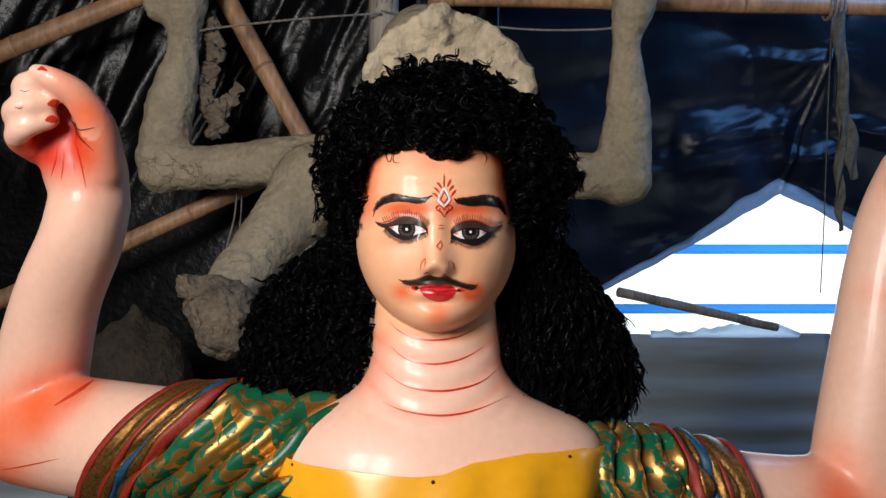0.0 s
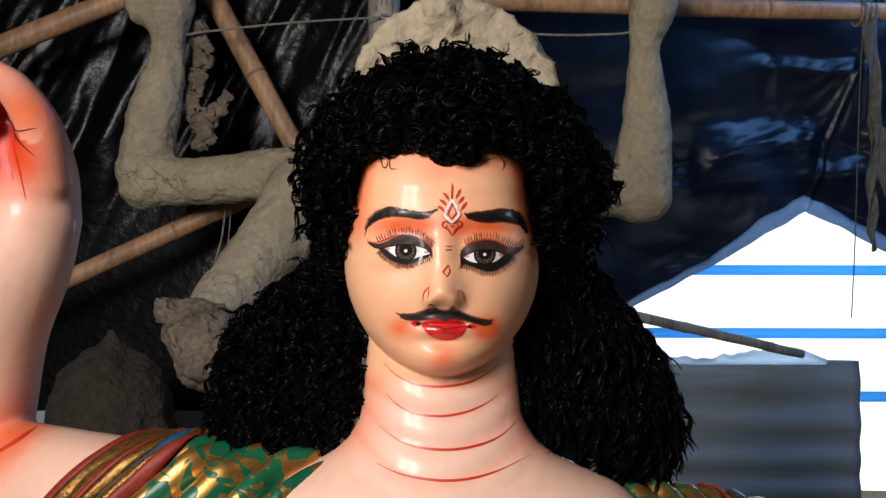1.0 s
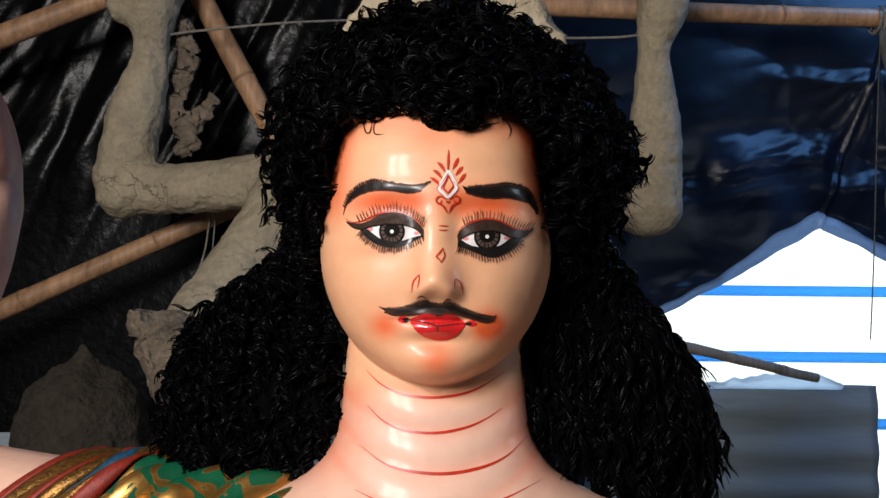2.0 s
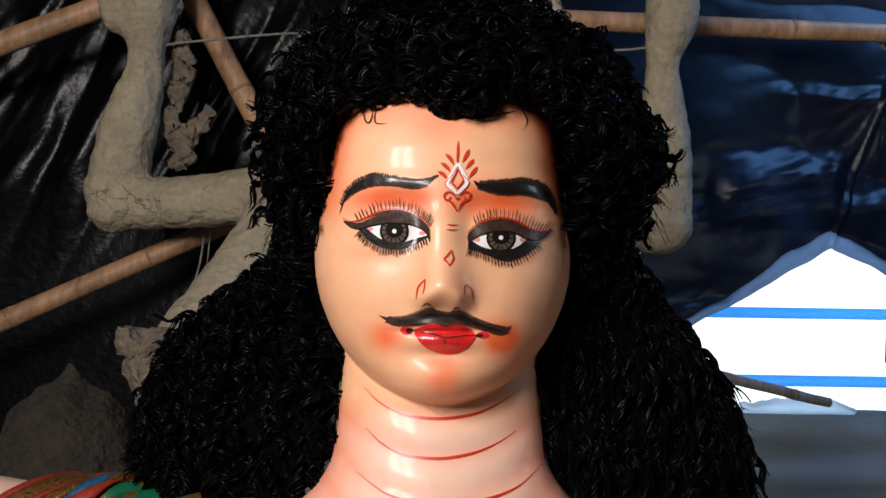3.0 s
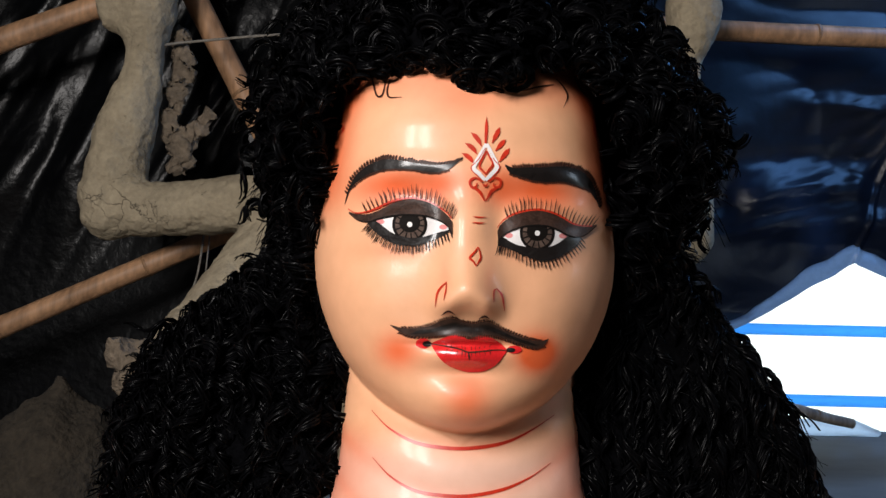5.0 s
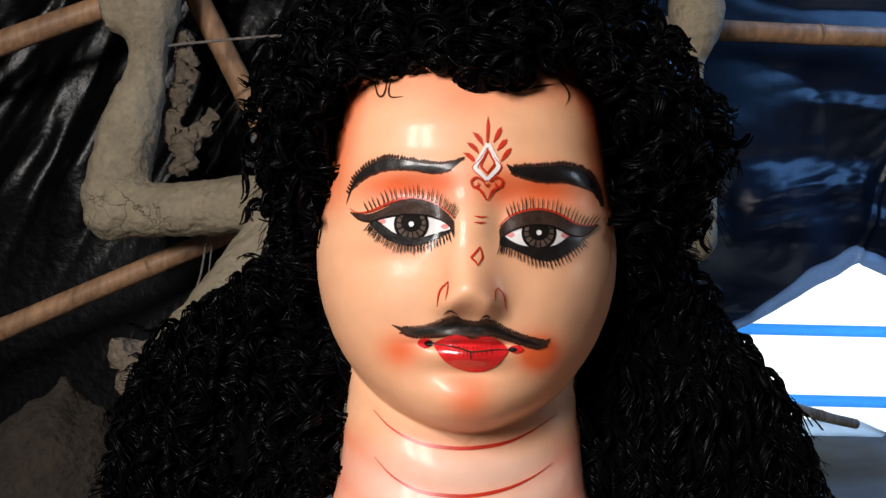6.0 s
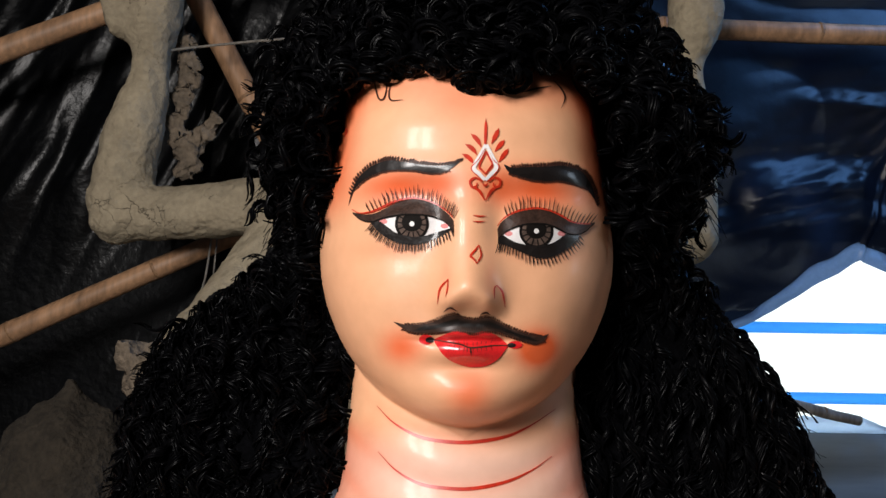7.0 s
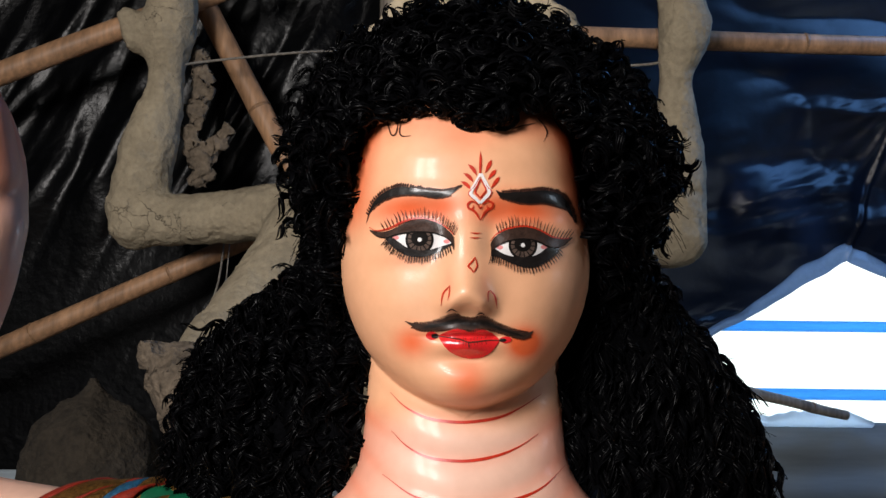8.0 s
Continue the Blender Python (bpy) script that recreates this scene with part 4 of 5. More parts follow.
eye(right_eye([(110, 690), (130, 652), (180, 617), (240, 592), (310, 582), (380, 587), (440, 607), (490, 640), (540, 660), (590, 665), (635, 652)]),
    right_eye([(115, 740), (150, 706), (200, 681), (260, 664), (320, 659), (380, 665), (430, 683), (480, 710), (530, 722), (580, 708), (635, 660)]),
    right_eye([(138, 716), (180, 688), (240, 664), (320, 655), (380, 662), (430, 680), (485, 708)]),
    right_eye([(138, 724), (180, 748), (230, 768), (320, 783), (390, 774), (435, 753), (485, 714)]),
    right_eye([(113, 738), (140, 722), (180, 746), (230, 766), (320, 780), (390, 771), (435, 751), (485, 718), (552, 722)]),
    right_eye([(113, 770), (150, 774), (200, 796), (260, 822), (330, 845), (400, 842), (465, 812), (520, 770), (552, 728)]),
    right_eye([(110, 672), (130, 645), (165, 615), (215, 592), (270, 580), (330, 575), (400, 590), (460, 618), (510, 648), (560, 660), (612, 662)]),
    right_eye([(322, 700)])[0], right_eye([(172, 712), (458, 714)]), 1)

# eyebrows
BROW_L = (left_eye([(80, 556), (95, 490), (130, 408), (190, 350), (260, 316), (320, 307), (400, 318), (470, 330), (540, 338), (620, 334), (692, 313)]),
          left_eye([(82, 550), (118, 462), (178, 408), (240, 378), (300, 363), (370, 360), (440, 363), (500, 375), (560, 379), (630, 363), (692, 316)]))
BROW_R = (right_eye([(150, 335), (200, 354), (270, 350), (340, 350), (400, 346), (460, 344), (520, 356), (570, 380), (610, 424), (635, 490), (648, 560)]),
          right_eye([(152, 345), (180, 383), (240, 403), (310, 422), (380, 429), (450, 427), (520, 442), (570, 459), (605, 478), (630, 515), (647, 558)]))
for (a, b), s in ((BROW_L, -1), (BROW_R, 1)):
    band(a, b, BLACK, 1, n=60)
    lashes(a[1:], [(-0.7, -0.9), (0.4, -1), (0.9, -0.8)], 8.5, 46, BROWN, 1, w=4.2, seed=3)
    lashes(b[1:-1], [(-0.4, 1), (0.3, 1), (0.7, 1)], 4.5, 52, BROWN, 1, w=3.2, seed=4)

# forehead mark
line(upper([(626, 172), (625, 220), (622, 275)]), 5.5, RED, 2, taper=(0.1, 0.6))
for a, b in (((572, 228), (608, 275)), ((552, 265), (593, 303)), ((540, 300), (582, 335)), ((672, 210), (645, 264)), ((692, 252), (657, 292)), ((706, 283), (670, 330))):
    c = ((a[0] + b[0]) / 2 + 3, (a[1] + b[1]) / 2 - 4)
    line(upper([a, c, b]), 8.0, RED, 2, taper=(0.15, 0.25))
for pts, w, m in (([(625, 268), (604, 308), (582, 350), (602, 373), (622, 394)], 7.5, WHITE), ([(627, 268), (645, 306), (662, 346), (644, 372), (622, 394)], 7.5, WHITE),
                  ([(626, 292), (612, 318), (601, 345), (612, 360), (623, 372)], 3.6, RED), ([(626, 292), (637, 314), (648, 337), (636, 356), (623, 372)], 3.6, RED),
                  ([(622, 282), (598, 322), (572, 352), (596, 380), (614, 400)], 1.8, RED), ([(630, 282), (652, 322), (672, 348), (650, 380), (630, 400)], 1.8, RED)):
    line(upper(pts), w, m, 3, taper=(0.8, 0.8))
for s in (-1, 1):
    x = lambda k: 622 + s * k
    line(upper([(x(10), 400), (x(35), 386), (x(54), 398), (x(48), 418), (x(32), 416), (x(29), 404)]), 4.2, RED, 4, taper=(0.6, 0.5))
    line(upper([(x(44), 420), (x(22), 432), (x(2), 466)]), 5.0, RED, 4, taper=(0.5, 0.4))
line(upper([(612, 405), (622, 415), (632, 405)]), 4, RED, 4, n=10)
line(upper([(578, 520), (602, 523), (626, 522)]), 2.6, RED, 2, n=10)
line(upper([(576, 541), (600, 543), (622, 541)]), 2.6, RED, 2, n=10)
line(upper([(598, 626), (584, 645), (568, 664), (580, 676), (590, 692)]), 3.8, RED, 2, taper=(0.6, 0.6))
line(upper([(598, 626), (604, 648), (606, 664), (598, 680), (590, 692)]), 3.0, RED, 2, taper=(0.6, 0.6))
# painted wisps under the hairline
for pts in ([(225, 20), (232, 60), (244, 100), (262, 98), (272, 60), (268, 30)], [(290, 40), (280, 80), (288, 105), (330, 104)], [(190, 40), (175, 70), (160, 80)],
            [(868, 40), (896, 72), (908, 104), (894, 140)], [(930, 30), (950, 70), (980, 110)], [(860, 60), (800, 70), (752, 84)], [(1008, 170), (1000, 220), (1012, 260)], [(112, 196), (128, 212), (118, 236)]):
    line(upper(pts), 3.2, RED if pts[0][0] > 1000 or pts[0][0] < 150 else BROWN, 1, taper=(0.3, 0.2))

# moustache, mouth, nose lines
M_TOP = mouth([(120, 238), (180, 252), (250, 250), (300, 240), (350, 218), (400, 210), (440, 226), (490, 233), (530, 224), (570, 232), (620, 259), (680, 284), (740, 303), (780, 309), (820, 298)])
M_LOW = mouth([(120, 241), (165, 271), (220, 289), (295, 290), (350, 284), (400, 275), (450, 284), (490, 292), (540, 282), (590, 289), (640, 305), (700, 327), (755, 339), (795, 330), (820, 300)])
band(M_TOP, M_LOW, LID, 3, n=70)
for k, (x, y) in enumerate(path([((a[0] + b[0]) / 2, (a[1] + b[1]) / 2) for a, b in zip(M_TOP[2:-2], M_LOW[2:-2])], 64)):
    lean = (k - 32) / 32
    line([(x - 9 * lean, y - 9 + 5 * abs(lean)), (x, y), (x + 9 * lean, y + 9 - 5 * abs(lean))], 2.3, BLACK, 5 + k % 2, n=7, taper=(0.2, 0.3))
lashes(M_TOP[1:-1], [(-0.9, -0.5), (-0.3, -1), (0.9, -0.4)], 6, 64, BROWN, 3, w=3.0, seed=5)
lashes(M_LOW[1:-1], [(-0.9, 0.4), (-0.1, 1), (0.9, 0.5)], 6, 60, BROWN, 3, w=3.0, seed=6)
for x, y, rx, ry in ((265, 320, 13, 9), (668, 347, 13, 7)):
    disc(mouth([(x, y)])[0], rx, ry, LIP, 1)
    disc(mouth([(x + (18 if x < 400 else -16), y + 2)])[0], rx * 0.62, ry * 0.6, BLACK, 2)
MOUTH = mouth([(300, 322), (360, 331), (420, 343), (465, 358), (520, 355), (580, 349), (634, 350)])
band(mouth([(300, 320), (350, 298), (400, 284), (440, 290), (465, 301), (490, 293), (530, 286), (575, 299), (610, 322), (634, 346)]), MOUTH, LIP, 3)
band(MOUTH, mouth([(308, 340), (340, 387), (380, 420), (440, 442), (490, 447), (540, 440), (590, 411), (630, 362)]), LIP, 3)
line(MOUTH, 2.8, BROWN, 5, n=40, taper=(0.7, 0.7))
for x in (360, 385, 410, 435, 450, 480, 500, 520, 545, 570):
    line(mouth([(x + (465 - x) * 0.12, 352 - abs(x - 465) * 0.15), (x + (465 - x) * 0.03, 330 - abs(x - 465) * 0.1)]), 1.1, BROWN, 5, n=6, taper=(0.9, 0.1))
    line(mouth([(x + (465 - x) * 0.12, 358 - abs(x - 465) * 0.12), (x + (465 - x) * 0.05, 382 - abs(x - 465) * 0.1)]), 1.1, BROWN, 5, n=6, taper=(0.9, 0.1))
line(mouth([(466, 358), (468, 375), (470, 395)]), 3.0, BROWN, 5, n=8, taper=(1, 0.1))
for pts, w in (([(368, 48), (330, 92), (318, 160)], 3.4), ([(368, 48), (364, 90), (355, 130)], 2.4), ([(578, 138), (578, 90), (594, 76)], 2.6), ([(590, 78), (614, 110), (625, 178)], 3.6)):
    line(mouth(pts), w, RED, 2, taper=(0.5, 0.25))
line(mouth([(345, 197), (376, 179), (408, 194)]), 3.2, BROWN, 2)
line(mouth([(512, 211), (538, 201), (558, 212)]), 3.6, BROWN, 2)
# drawn neck folds
line(lower([(205, 490), (260, 546), (340, 590), (430, 607), (520, 608), (620, 591), (700, 555), (778, 503)]), 6.6, RED, 1, n=50, taper=(0.15, 0.15))
line(lower([(208, 638), (265, 698), (340, 741), (430, 757), (520, 757), (620, 736), (700, 700), (765, 655)]), 6.6, RED, 1, n=50, taper=(0.15, 0.15))
line([(682, 660), (720, 684), (770, 692), (815, 688), (855, 674), (886, 648)], 3.8, RED, 1, n=50, taper=(0.15, 0.1), sheet="far")
line([(678, 712), (715, 727), (765, 735), (810, 733), (855, 721), (903, 699)], 3.6, RED, 1, n=50, taper=(0.15, 0.1), sheet="far")


def on_skin(verts, faces, pts, w, lift=0.0006):
    """A brush line projected from the camera's first view onto a modelled arm or hand."""
    tree = BVHTree.FromPolygons([Vector(q) for q in verts], faces)
    m = VIEW_POSES["far"]
    p = path(pts, 20)
    d = np.gradient(p, axis=0); d /= np.linalg.norm(d, axis=1)[:, None] + 1e-9
    side = np.stack([-d[:, 1], d[:, 0]], 1)
    t = np.linspace(0, 1, 20)
    r = w / 2 * (0.2 + 0.8 * np.sin(math.pi * np.clip(t, 0.03, 0.97)))
    out = []
    for q in np.vstack([p - side * r[:, None], p, p + side * r[:, None]]):
        way = Vector((q[0] - 784, VIEW_LENGTH, 441 - q[1])).normalized()
        hit = tree.ray_cast(m.translation, way)[0]
        if hit is None:
            return None
        out.append(hit - way * lift)
    return np.array(out), [(j * 20 + i, (j + 1) * 20 + i, (j + 1) * 20 + i + 1, j * 20 + i + 1) for j in range(2) for i in range(19)]


def strokes_on(verts, faces, rows):
    made = []
    for pts, w, m in rows:
        got = on_skin(verts, faces, pts, w)
        if got:
            made.append((got[0], got[1], m))
    return made


def palm_strokes(verts, faces):
    return strokes_on(verts, faces, [
        ([(84, 185), (97, 183), (110, 186)], 15, RED), ([(80, 213), (92, 211), (104, 214)], 14, RED), ([(66, 124), (74, 121), (84, 126)], 7, RED),
        ([(78, 250), (66, 270), (50, 285)], 2.6, RED), ([(90, 254), (80, 280), (64, 300)], 2.6, RED), ([(102, 256), (98, 285), (90, 312)], 2.6, RED),
        ([(112, 254), (112, 285), (108, 318)], 2.6, RED), ([(122, 248), (128, 280), (133, 303)], 2.6, RED), ([(130, 240), (142, 285), (152, 332)], 2.6, RED),
        ([(132, 215), (140, 230), (168, 226)], 2.2, BROWN), ([(134, 228), (142, 245), (166, 268)], 2.2, BROWN), ([(118, 205), (132, 222), (136, 246)], 3.0, BROWN),
        ([(26, 190), (34, 192), (40, 190)], 1.6, BROWN), ([(34, 160), (44, 162), (52, 160)], 1.6, BROWN),
        ([(166, 672), (138, 692), (96, 718)], 6.5, RED), ([(4, 832), (50, 824), (104, 812)], 2.6, RED)])


def elbow_strokes(verts, faces):
    return strokes_on(verts, faces, [([(1408, 803), (1424, 835), (1452, 868)], 5, BROWN)])


statue()


# ---- wig of black curls ----
WIG_WEST = [(1.742, 0.0), (1.735, -0.036), (1.712, -0.090), (1.682, -0.126), (1.652, -0.148), (1.612, -0.160), (1.570, -0.156), (1.528, -0.146), (1.503, -0.168), (1.482, -0.200), (1.450, -0.234), (1.424, -0.252), (1.380, -0.267), (1.347, -0.272), (1.308, -0.264), (1.285, -0.235), (1.268, -0.170), (1.255, -0.10)]
WIG_EAST = [(1.742, 0.0), (1.735, 0.036), (1.712, 0.084), (1.684, 0.120), (1.644, 0.153), (1.606, 0.171), (1.561, 0.163), (1.527, 0.150), (1.503, 0.163), (1.470, 0.192), (1.424, 0.230), (1.378, 0.254), (1.339, 0.263), (1.300, 0.254), (1.272, 0.205), (1.255, 0.11)]
WIG_DEEP = [(1.742, 0.0), (1.735, 0.04), (1.712, 0.085), (1.684, 0.115), (1.65, 0.137), (1.60, 0.146), (1.56, 0.130), (1.52, 0.098), (1.48, 0.084), (1.40, 0.078), (1.30, 0.070), (1.255, 0.045)]


def wig_surface(z, turn):
    """A point of the wig's bulk at a height and an angle round it (0 is the front)."""
    west, east = table(WIG_WEST, z, 0.004), table(WIG_EAST, z, 0.004)
    mid = 1.262 - 0.037 * smoothstep(1.47, 1.54, z)
    x = (west + east) / 2 + (east - west) / 2 * np.sin(turn)
    y = mid - table(WIG_DEEP, z, 0.004) * np.sign(np.cos(turn)) * np.abs(np.cos(turn)) ** 0.85
    return np.stack([x, y, z + 0 * x], -1)


def hairline(x):
    return float(np.interp(x - XC, [-0.122, -0.109, -0.100, -0.096, -0.084, -0.066, -0.028, 0.008, 0.030, 0.055, 0.082, 0.097, 0.104, 0.111, 0.122], [1.49, 1.515, 1.56, 1.598, 1.614, 1.619, 1.622, 1.609, 1.611, 1.622, 1.618, 1.596, 1.55, 1.515, 1.49]))


def in_face(p):
    if p[2] > 1.5:
        return p[1] < 1.205 and abs(p[0] - XC) < 0.123 and p[2] < hairline(p[0])
    return abs(p[0] - XC) < max(float(face_a(p[2])), float(body_a(p[2]))) + 0.008 * float(smoothstep(1.33, 1.36, p[2]) * smoothstep(1.45, 1.42, p[2])) - 0.003


def wig():
    rng = np.random.default_rng(7)
    V, F, base = [], [], 0
    ob = new("wig")
    ob.location = (0, 1.25, 1.3)
    def hold(name, material):
        nonlocal base
        if V:
            link_mesh(name, np.vstack(V) - np.array([0, 1.25, 1.3]), np.vstack(F), material, ob)
        V.clear(); F.clear(); base = 0
    # net cap under the curls
    nz, nt_ = 110, 120
    zs = np.linspace(1.2555, 1.7415, nz)
    cap = wig_surface(np.repeat(zs, nt_), np.tile(np.linspace(-math.pi, math.pi, nt_, endpoint=False), nz))
    core = np.stack([np.full(len(cap), -0.005), np.full(len(cap), 1.25), cap[:, 2]], 1)
    cap = core + (cap - core) * 0.95
    bare = np.array([in_face(q - np.array([0, 0, 0.006])) for q in cap])
    quads = np.array([(j * nt_ + i, j * nt_ + (i + 1) % nt_, (j + 1) * nt_ + (i + 1) % nt_, (j + 1) * nt_ + i) for j in range(nz - 1) for i in range(nt_)])
    V.append(cap); F.append(quads[~bare[quads].any(1)])
    hold("net_cap", M_HAIRCAP)
    segs, sides = 16, 3
    FACES = {}
    for n, k in ((segs, sides), (12, 3)):
        i, j = np.meshgrid(np.arange(n - 1), np.arange(k), indexing="ij")
        a, b = i * k + j, i * k + (j + 1) % k
        FACES[(n, k)] = np.stack([a, b, b + k, a + k], -1).reshape(-1, 4)
    def strand(line, r):
        nonlocal base
        d = np.gradient(line, axis=0)
        d /= np.linalg.norm(d, axis=1)[:, None] + 1e-9
        s = np.cross(d, np.array([0.31, 0.52, 0.79])); s /= np.linalg.norm(s, axis=1)[:, None] + 1e-9
        u = np.cross(s, d)
        ang = np.arange(sides) * 2 * math.pi / sides
        vv = (line[:, None] + r[:, None, None] * (np.cos(ang)[None, :, None] * s[:, None] + np.sin(ang)[None, :, None] * u[:, None])).reshape(-1, 3)
        V.append(vv); F.append(FACES[(len(line), sides)] + base); base += len(vv)
    def lock(p, nrm, length, coil, turns, thick, droop, stray):
        """A curl: strands that lie side by side in a twisted ribbon."""
        down = np.array([0, 0, -1.0]) + nrm * nrm[2]
        down = down / (np.linalg.norm(down) + 1e-6) + rng.normal(0, stray, 3)
        down /= np.linalg.norm(down)
        s = np.cross(nrm, down); s /= np.linalg.norm(s) + 1e-9
        u = np.cross(down, s)
        ph, way = rng.uniform(0, 6.28), rng.choice([-1, 1])
        t = np.linspace(0, 1, segs)
        for k in range(6):
            a = ph + k * 0.24 + rng.normal(0, 0.10) + way * turns * 2 * math.pi * t
            c = coil * (0.7 + 0.4 * np.sin(math.pi * t)) * (1.1 - 0.07 * k)
            line = p + np.outer(t * length * rng.uniform(0.85, 1.1), down) + np.outer(c * np.cos(a), s) + np.outer(c * np.sin(a) * 0.8, u) - np.outer(droop * t * t, nrm)
            strand(line, thick * (0.3 + 0.7 * np.sin(math.pi * np.clip(t, 0.06, 0.94))))
    def place(z, turn):
        p, pz, pt = wig_surface(np.array([z, z, z + 0.003]), np.array([turn, turn + 0.02, turn]))
        nrm = np.cross(pt - p, pz - p)
        out = p - np.array([-0.005, 1.25, z])
        nrm = nrm / (np.linalg.norm(nrm) + 1e-9)
        return p, nrm if nrm @ out >= 0 else -nrm
    def room(p):
        if p[1] < 1.17 and abs(p[0] - XC) < 0.118 and p[2] > 1.5:
            return p[2] - hairline(p[0])
        return 1.0
    for name, count, z0, z1, lo, hi, length, coil, turns, stray in (
            ("curly_crown", 1500, 1.50, 1.7415, -1.9, 1.9, (0.022, 0.040), (0.0055, 0.0095), (0.9, 1.7), 0.40),
            ("curly_side", 900, 1.262, 1.51, -2.0, -0.1, (0.032, 0.056), (0.0050, 0.0085), (1.2, 2.2), 0.24),
            ("curly_side", 760, 1.262, 1.51, 0.1, 2.0, (0.036, 0.064), (0.0035, 0.0070), (0.9, 1.8), 0.13)):
        made = 0
        while made < count:
            z = z1 - (z1 - z0) * rng.uniform(0, 1) ** (1.3 if name == "curly_crown" else 1.0)
            p, nrm = place(z, rng.uniform(lo, hi))
            if in_face(p):
                continue
            made += 1
            long = min(rng.uniform(*length), max(0.006, room(p) + 0.001), max(0.012, p[2] - 1.255))
            lock(p + nrm * rng.uniform(-0.008, 0.002), nrm, long, rng.uniform(*coil), rng.uniform(*turns), rng.uniform(0.0009, 0.0014), 0.004, stray)
        hold(name, M_HAIR)
    # stray hairs round the outline
    for _ in range(1100):
        p, nrm = place(rng.uniform(1.262, 1.74), rng.uniform(-2.0, 2.0))
        if in_face(p - np.array([0, 0, 0.02])):
            continue
        t = np.linspace(0, 1, 12)
        side = np.cross(nrm, [0, 0, 1.0]) * rng.normal(0, 1)
        L = rng.uniform(0.012, 0.034)
        w = rng.uniform(0.002, 0.006)
        line = p + np.outer(t * L * 0.6, nrm) + np.outer(w * np.sin(t * rng.uniform(4, 9)), side) + np.outer(-(t ** 1.5) * L * rng.uniform(0.2, 1.0), [0, 0, 1.0])
        strand(line, np.full(12, 0.00028))
    hold("stray_hair", M_HAIR)
    return tagged(ob, "thick shoulder-length wig of glossy black curls on the statue", "wig")


wig()


# ---- clothes on the statue ----
def brocade():
    m = mat("green_gold_brocade", (0.004, 0.10, 0.044), 0.42, vary=0.2, scale=14, bump=0.25, bump_scale=350, dist=0.001)
    nt = m.node_tree
    b = nt.nodes["Principled BSDF"]
    base = b.inputs["Base Color"].links[0].from_socket
    co = nt.nodes.new("ShaderNodeTexCoord")
    vo = nt.nodes.new("ShaderNodeTexNoise")
    vo.inputs["Scale"].default_value, vo.inputs["Detail"].default_value, vo.inputs["Distortion"].default_value = 30, 1.2, 1.7
    nt.links.new(co.outputs["Object"], vo.inputs[0])
    th = nt.nodes.new("ShaderNodeMapRange")
    th.inputs[1].default_value, th.inputs[2].default_value = 0.485, 0.50
    nt.links.new(vo.outputs[0], th.inputs[0])
    mx = nt.nodes.new("ShaderNodeMix")
    mx.data_type = "RGBA"
    nt.links.new(th.outputs[0], mx.inputs[0])
    nt.links.new(base, mx.inputs[6])
    mx.inputs[7].default_value = (0.60, 0.33, 0.09, 1)
    nt.links.new(mx.outputs[2], b.inputs["Base Color"])
    dull = nt.nodes.new("ShaderNodeMath")
    dull.operation = "MULTIPLY"
    dull.inputs[1].default_value = 0.92
    nt.links.new(th.outputs[0], dull.inputs[0])
    nt.links.new(dull.outputs[0], b.inputs["Metallic"])
    b.inputs["Roughness"].default_value = 0.38
    return m


M_BROCADE = brocade()
M_BORDER = mat("woven_gold_border", (0.34, 0.17, 0.045), 0.35, metal=0.8, vary=0.5, scale=240, bump=0.9, bump_scale=500, dist=0.001)
M_BORDERR = mat("red_woven_edge", (0.26, 0.018, 0.006), 0.55, vary=0.3, scale=160, bump=0.5, bump_scale=500, dist=0.001)
M_BORDERB = mat("blue_woven_stripe", (0.01, 0.07, 0.14), 0.5, vary=0.4, scale=200, bump=0.5, bump_scale=500, dist=0.001)


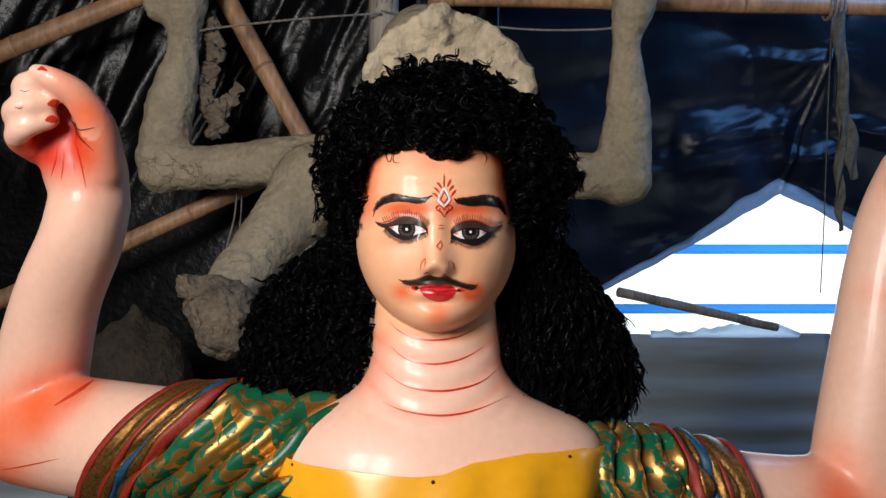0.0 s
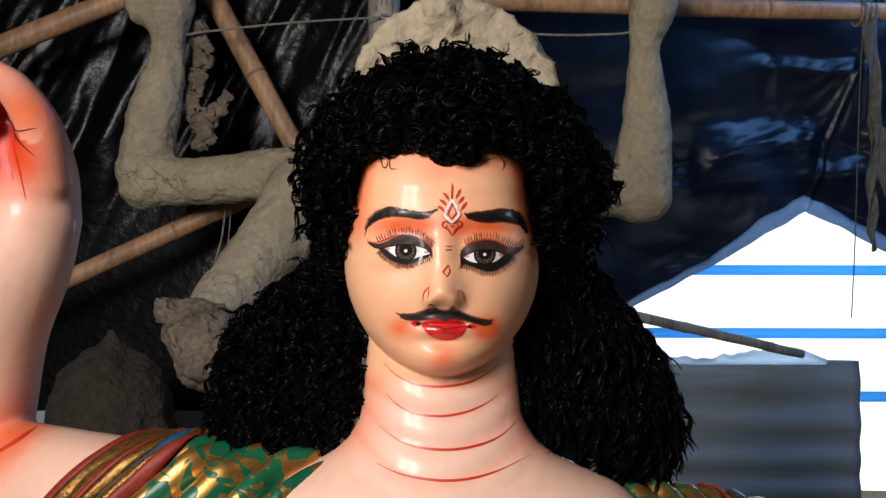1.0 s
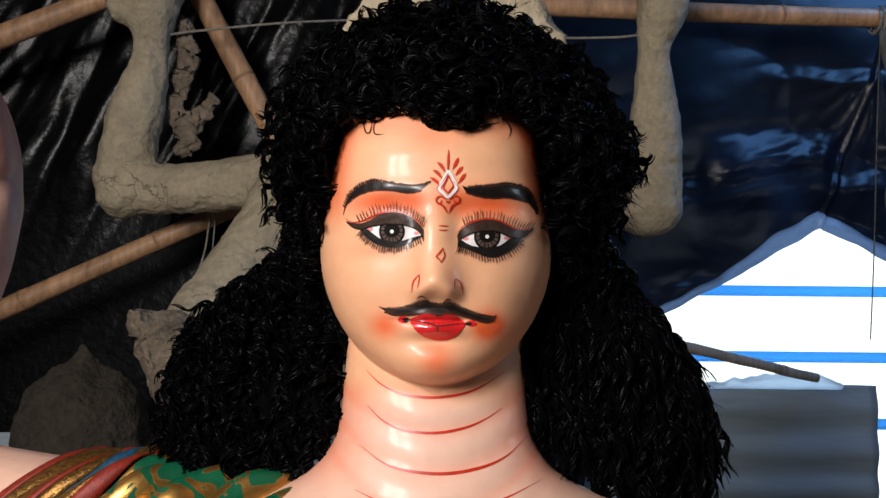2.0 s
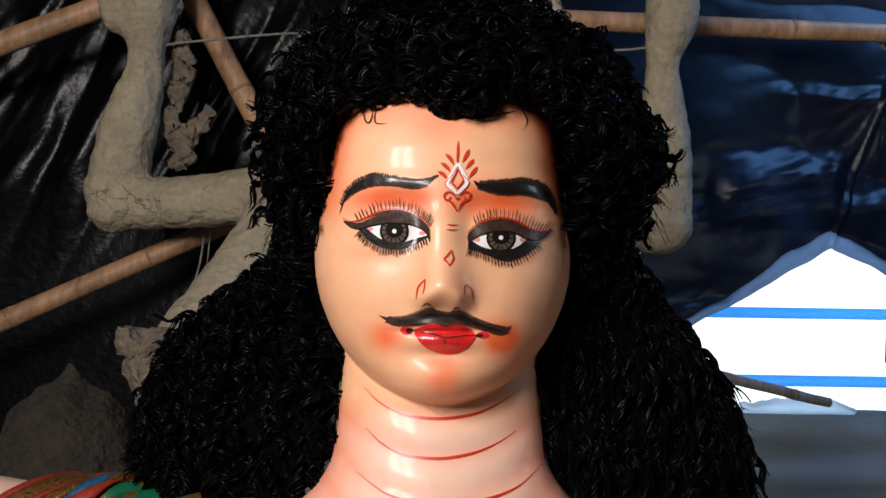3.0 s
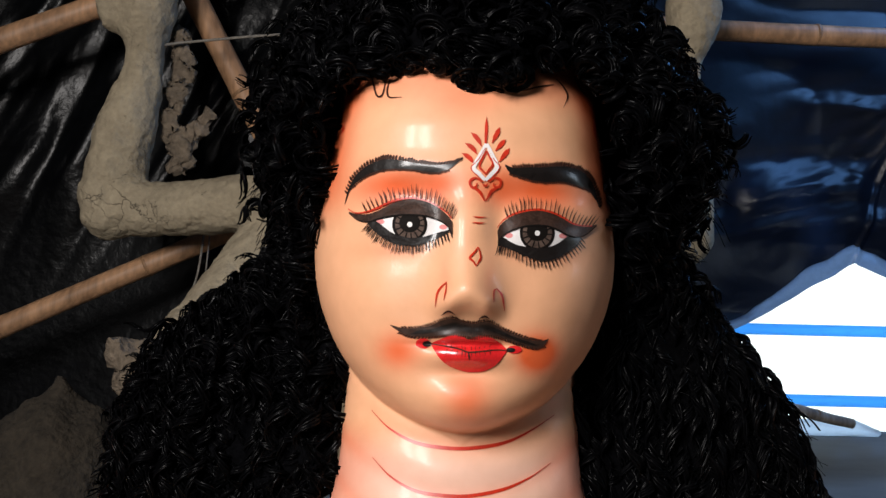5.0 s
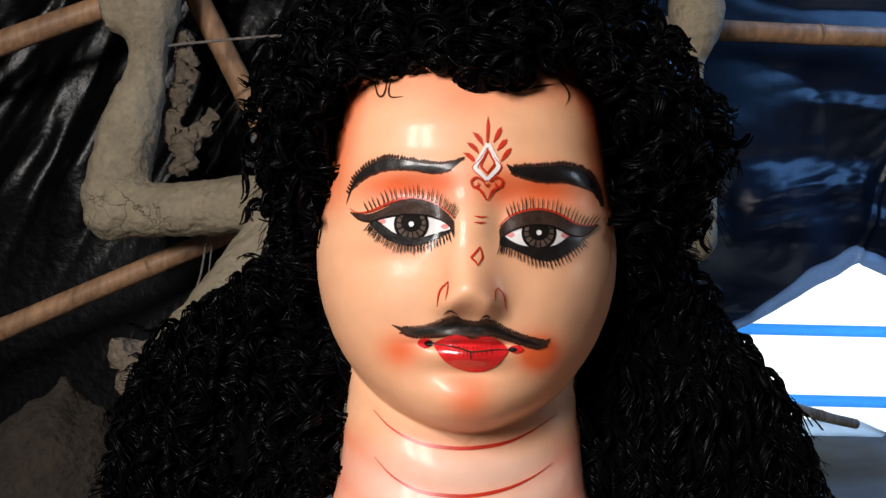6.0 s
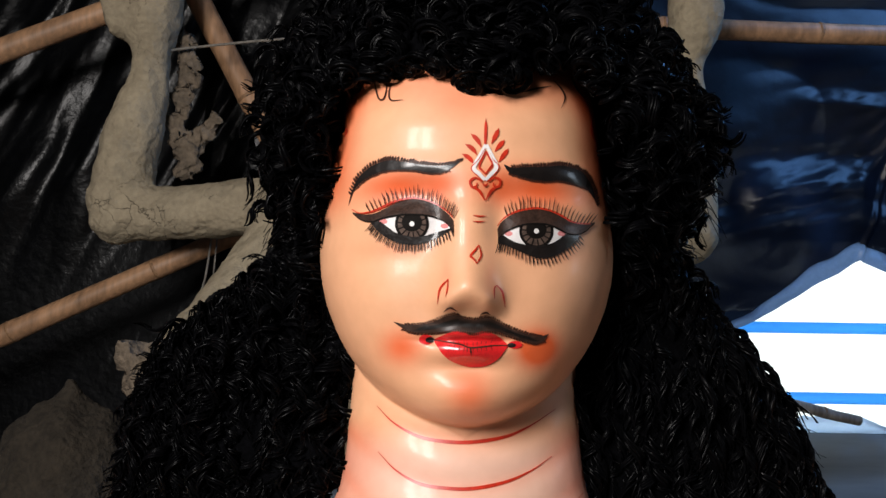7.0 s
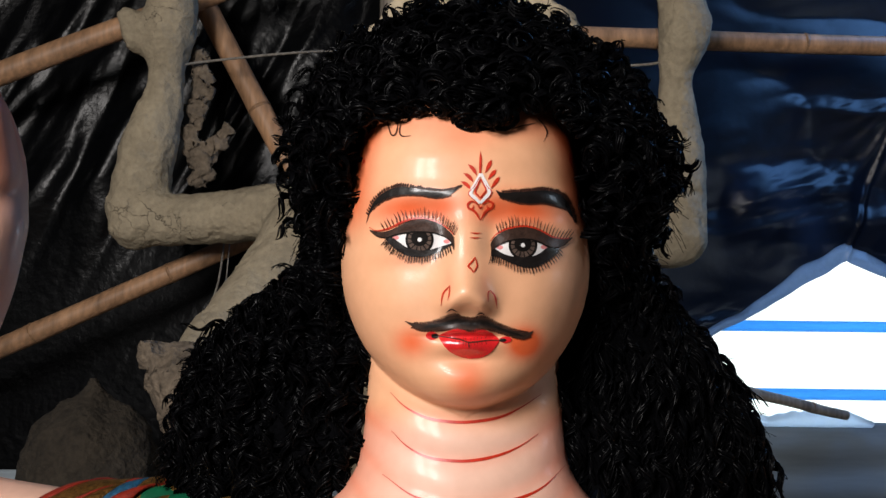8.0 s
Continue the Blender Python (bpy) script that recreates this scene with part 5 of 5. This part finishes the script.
def sleeve(axis, r0, r1, seed, label, band, flare):
    """A gathered sleeve round an upper arm, with a woven border at its end."""
    p = path(axis, 90)
    d = np.gradient(p, axis=0); d /= np.linalg.norm(d, axis=1)[:, None]
    ns = 96
    def ring(i, extra, fold):
        t = i / 89
        up = np.array([0, 0, 1.0]); s = np.cross(d[i], up); s /= np.linalg.norm(s); u = np.cross(s, d[i])
        out = []
        for k in range(ns):
            a = 2 * math.pi * k / ns
            r = r0 + (r1 - r0) * t + extra
            w = abs(math.sin(t * 26 + 1.6 * math.sin(a + seed) + 2.4 * noise.noise(Vector((t * 2.5, math.cos(a) * 1.5, math.sin(a) * 1.5 + seed))) + seed)) ** 0.6
            r += fold * (0.030 * w - 0.021 + 0.006 * noise.noise(Vector((t * 6, math.cos(a) * 3, math.sin(a) * 3 + seed))))
            out.append(p[i] + r * (math.cos(a) * s + math.sin(a) * u) + d[i] * flare * math.sin(a))
        return out
    def strip(i0, i1, extra, fold, name, material, parent, label=""):
        v, f = [], []
        rows = list(range(i0, i1 + 1))
        for q, i in enumerate(rows):
            fd = fold(i / 89)
            v += ring(i, extra, fd)
        for q in range(len(rows) - 1):
            f += [(q * ns + k, q * ns + (k + 1) % ns, (q + 1) * ns + (k + 1) % ns, (q + 1) * ns + k) for k in range(ns)]
        ob = link_mesh(name, v, f, material, parent)
        ob.modifiers.new("thick", "SOLIDIFY").thickness = 0.0025
        return tagged(ob, label)
    fold = lambda t: float(smoothstep(1.0, 0.55, t)) * 1.0 + 0.12
    thing = strip(0, band, 0.0, fold, "sleeve", M_BROCADE, None)
    tagged(thing, label, "sleeve")
    n = 89 - band
    edges = [0.0, 0.11, 0.26, 0.37, 0.50, 0.56, 0.88, 1.0]
    kinds = [M_BORDERR, M_BORDER, M_BORDERB, M_BORDER, M_BORDERR, M_BORDER, M_BORDERR]
    names = ["red_edge", "gold_stripe", "blue_stripe", "gold_stripe", "red_stripe", "gold_band", "red_edge"]
    for a, b, m, nm in zip(edges[:-1], edges[1:], kinds, names):
        i0, i1 = band + round(a * n), band + round(b * n)
        if i1 > i0:
            strip(i0, i1, 0.002 + (0.001 if "red" in nm else 0), fold, nm, m, thing)
    return thing


sleeve([(-0.13, 1.225, 1.20), (-0.22, 1.245, 1.210), (-0.33, 1.29, 1.212), (-0.440, 1.345, 1.210)], 0.098, 0.097, 1.0, "green and gold brocade sleeve with a woven gold border", 64, -0.085)
sleeve([(0.12, 1.22, 1.178), (0.21, 1.238, 1.178), (0.31, 1.258, 1.166), (0.405, 1.278, 1.150)], 0.084, 0.077, 4.0, "green and gold brocade sleeve in shade with a woven gold border", 60, -0.028)


def chest_cloth():
    nx, nz = 140, 120
    def top(x):
        return float(np.interp(x, [-0.23, -0.20, -0.16, -0.10, -0.035, 0.0, 0.035, 0.10, 0.165, 0.22], [1.252, 1.243, 1.237, 1.234, 1.230, 1.233, 1.246, 1.253, 1.252, 1.245]))
    def fn(u, w):
        th = (u * 2 - 1) * 1.45
        tz = top(XC + 0.21 * math.sin(th))
        z = tz + (0.05 - tz) * w ** 1.6
        a, b = max(float(body_a(z)), 0.17 + 0.10 * (1 - z)), max(float(body_b(z)), 0.12 + 0.10 * (1 - z))
        off = 0.006 + 0.004 * noise.noise(Vector((u * 5, w * 4, 1))) * min(1, w * 8) + 0.02 * w * math.sin(u * 40 + 2 * noise.noise(Vector((u * 3, w, 0))))
        return (XC + (a + off) * math.sin(th), YC - (b + off) * math.cos(th), z)
    v, f = grid(nx, nz, fn)
    ob = link_mesh("chest_cloth", v, f, M_YELLOW)
    ob.modifiers.new("thick", "SOLIDIFY").thickness = 0.002
    tagged(ob, "bright yellow satin cloth pinned across the statue's chest", "cloth")
    for x in (-0.185, -0.012, 0.155):
        z = top(x) - 0.006
        bm = bmesh.new()
        bmesh.ops.create_uvsphere(bm, u_segments=10, v_segments=6, radius=0.0022, matrix=Matrix.Translation((x, float(front(np.array(x), np.array(z))) - 0.009, z)))
        part("pin", bm, M_BROWN, ob, "tiny dark pin head")
    return ob


chest_cloth()
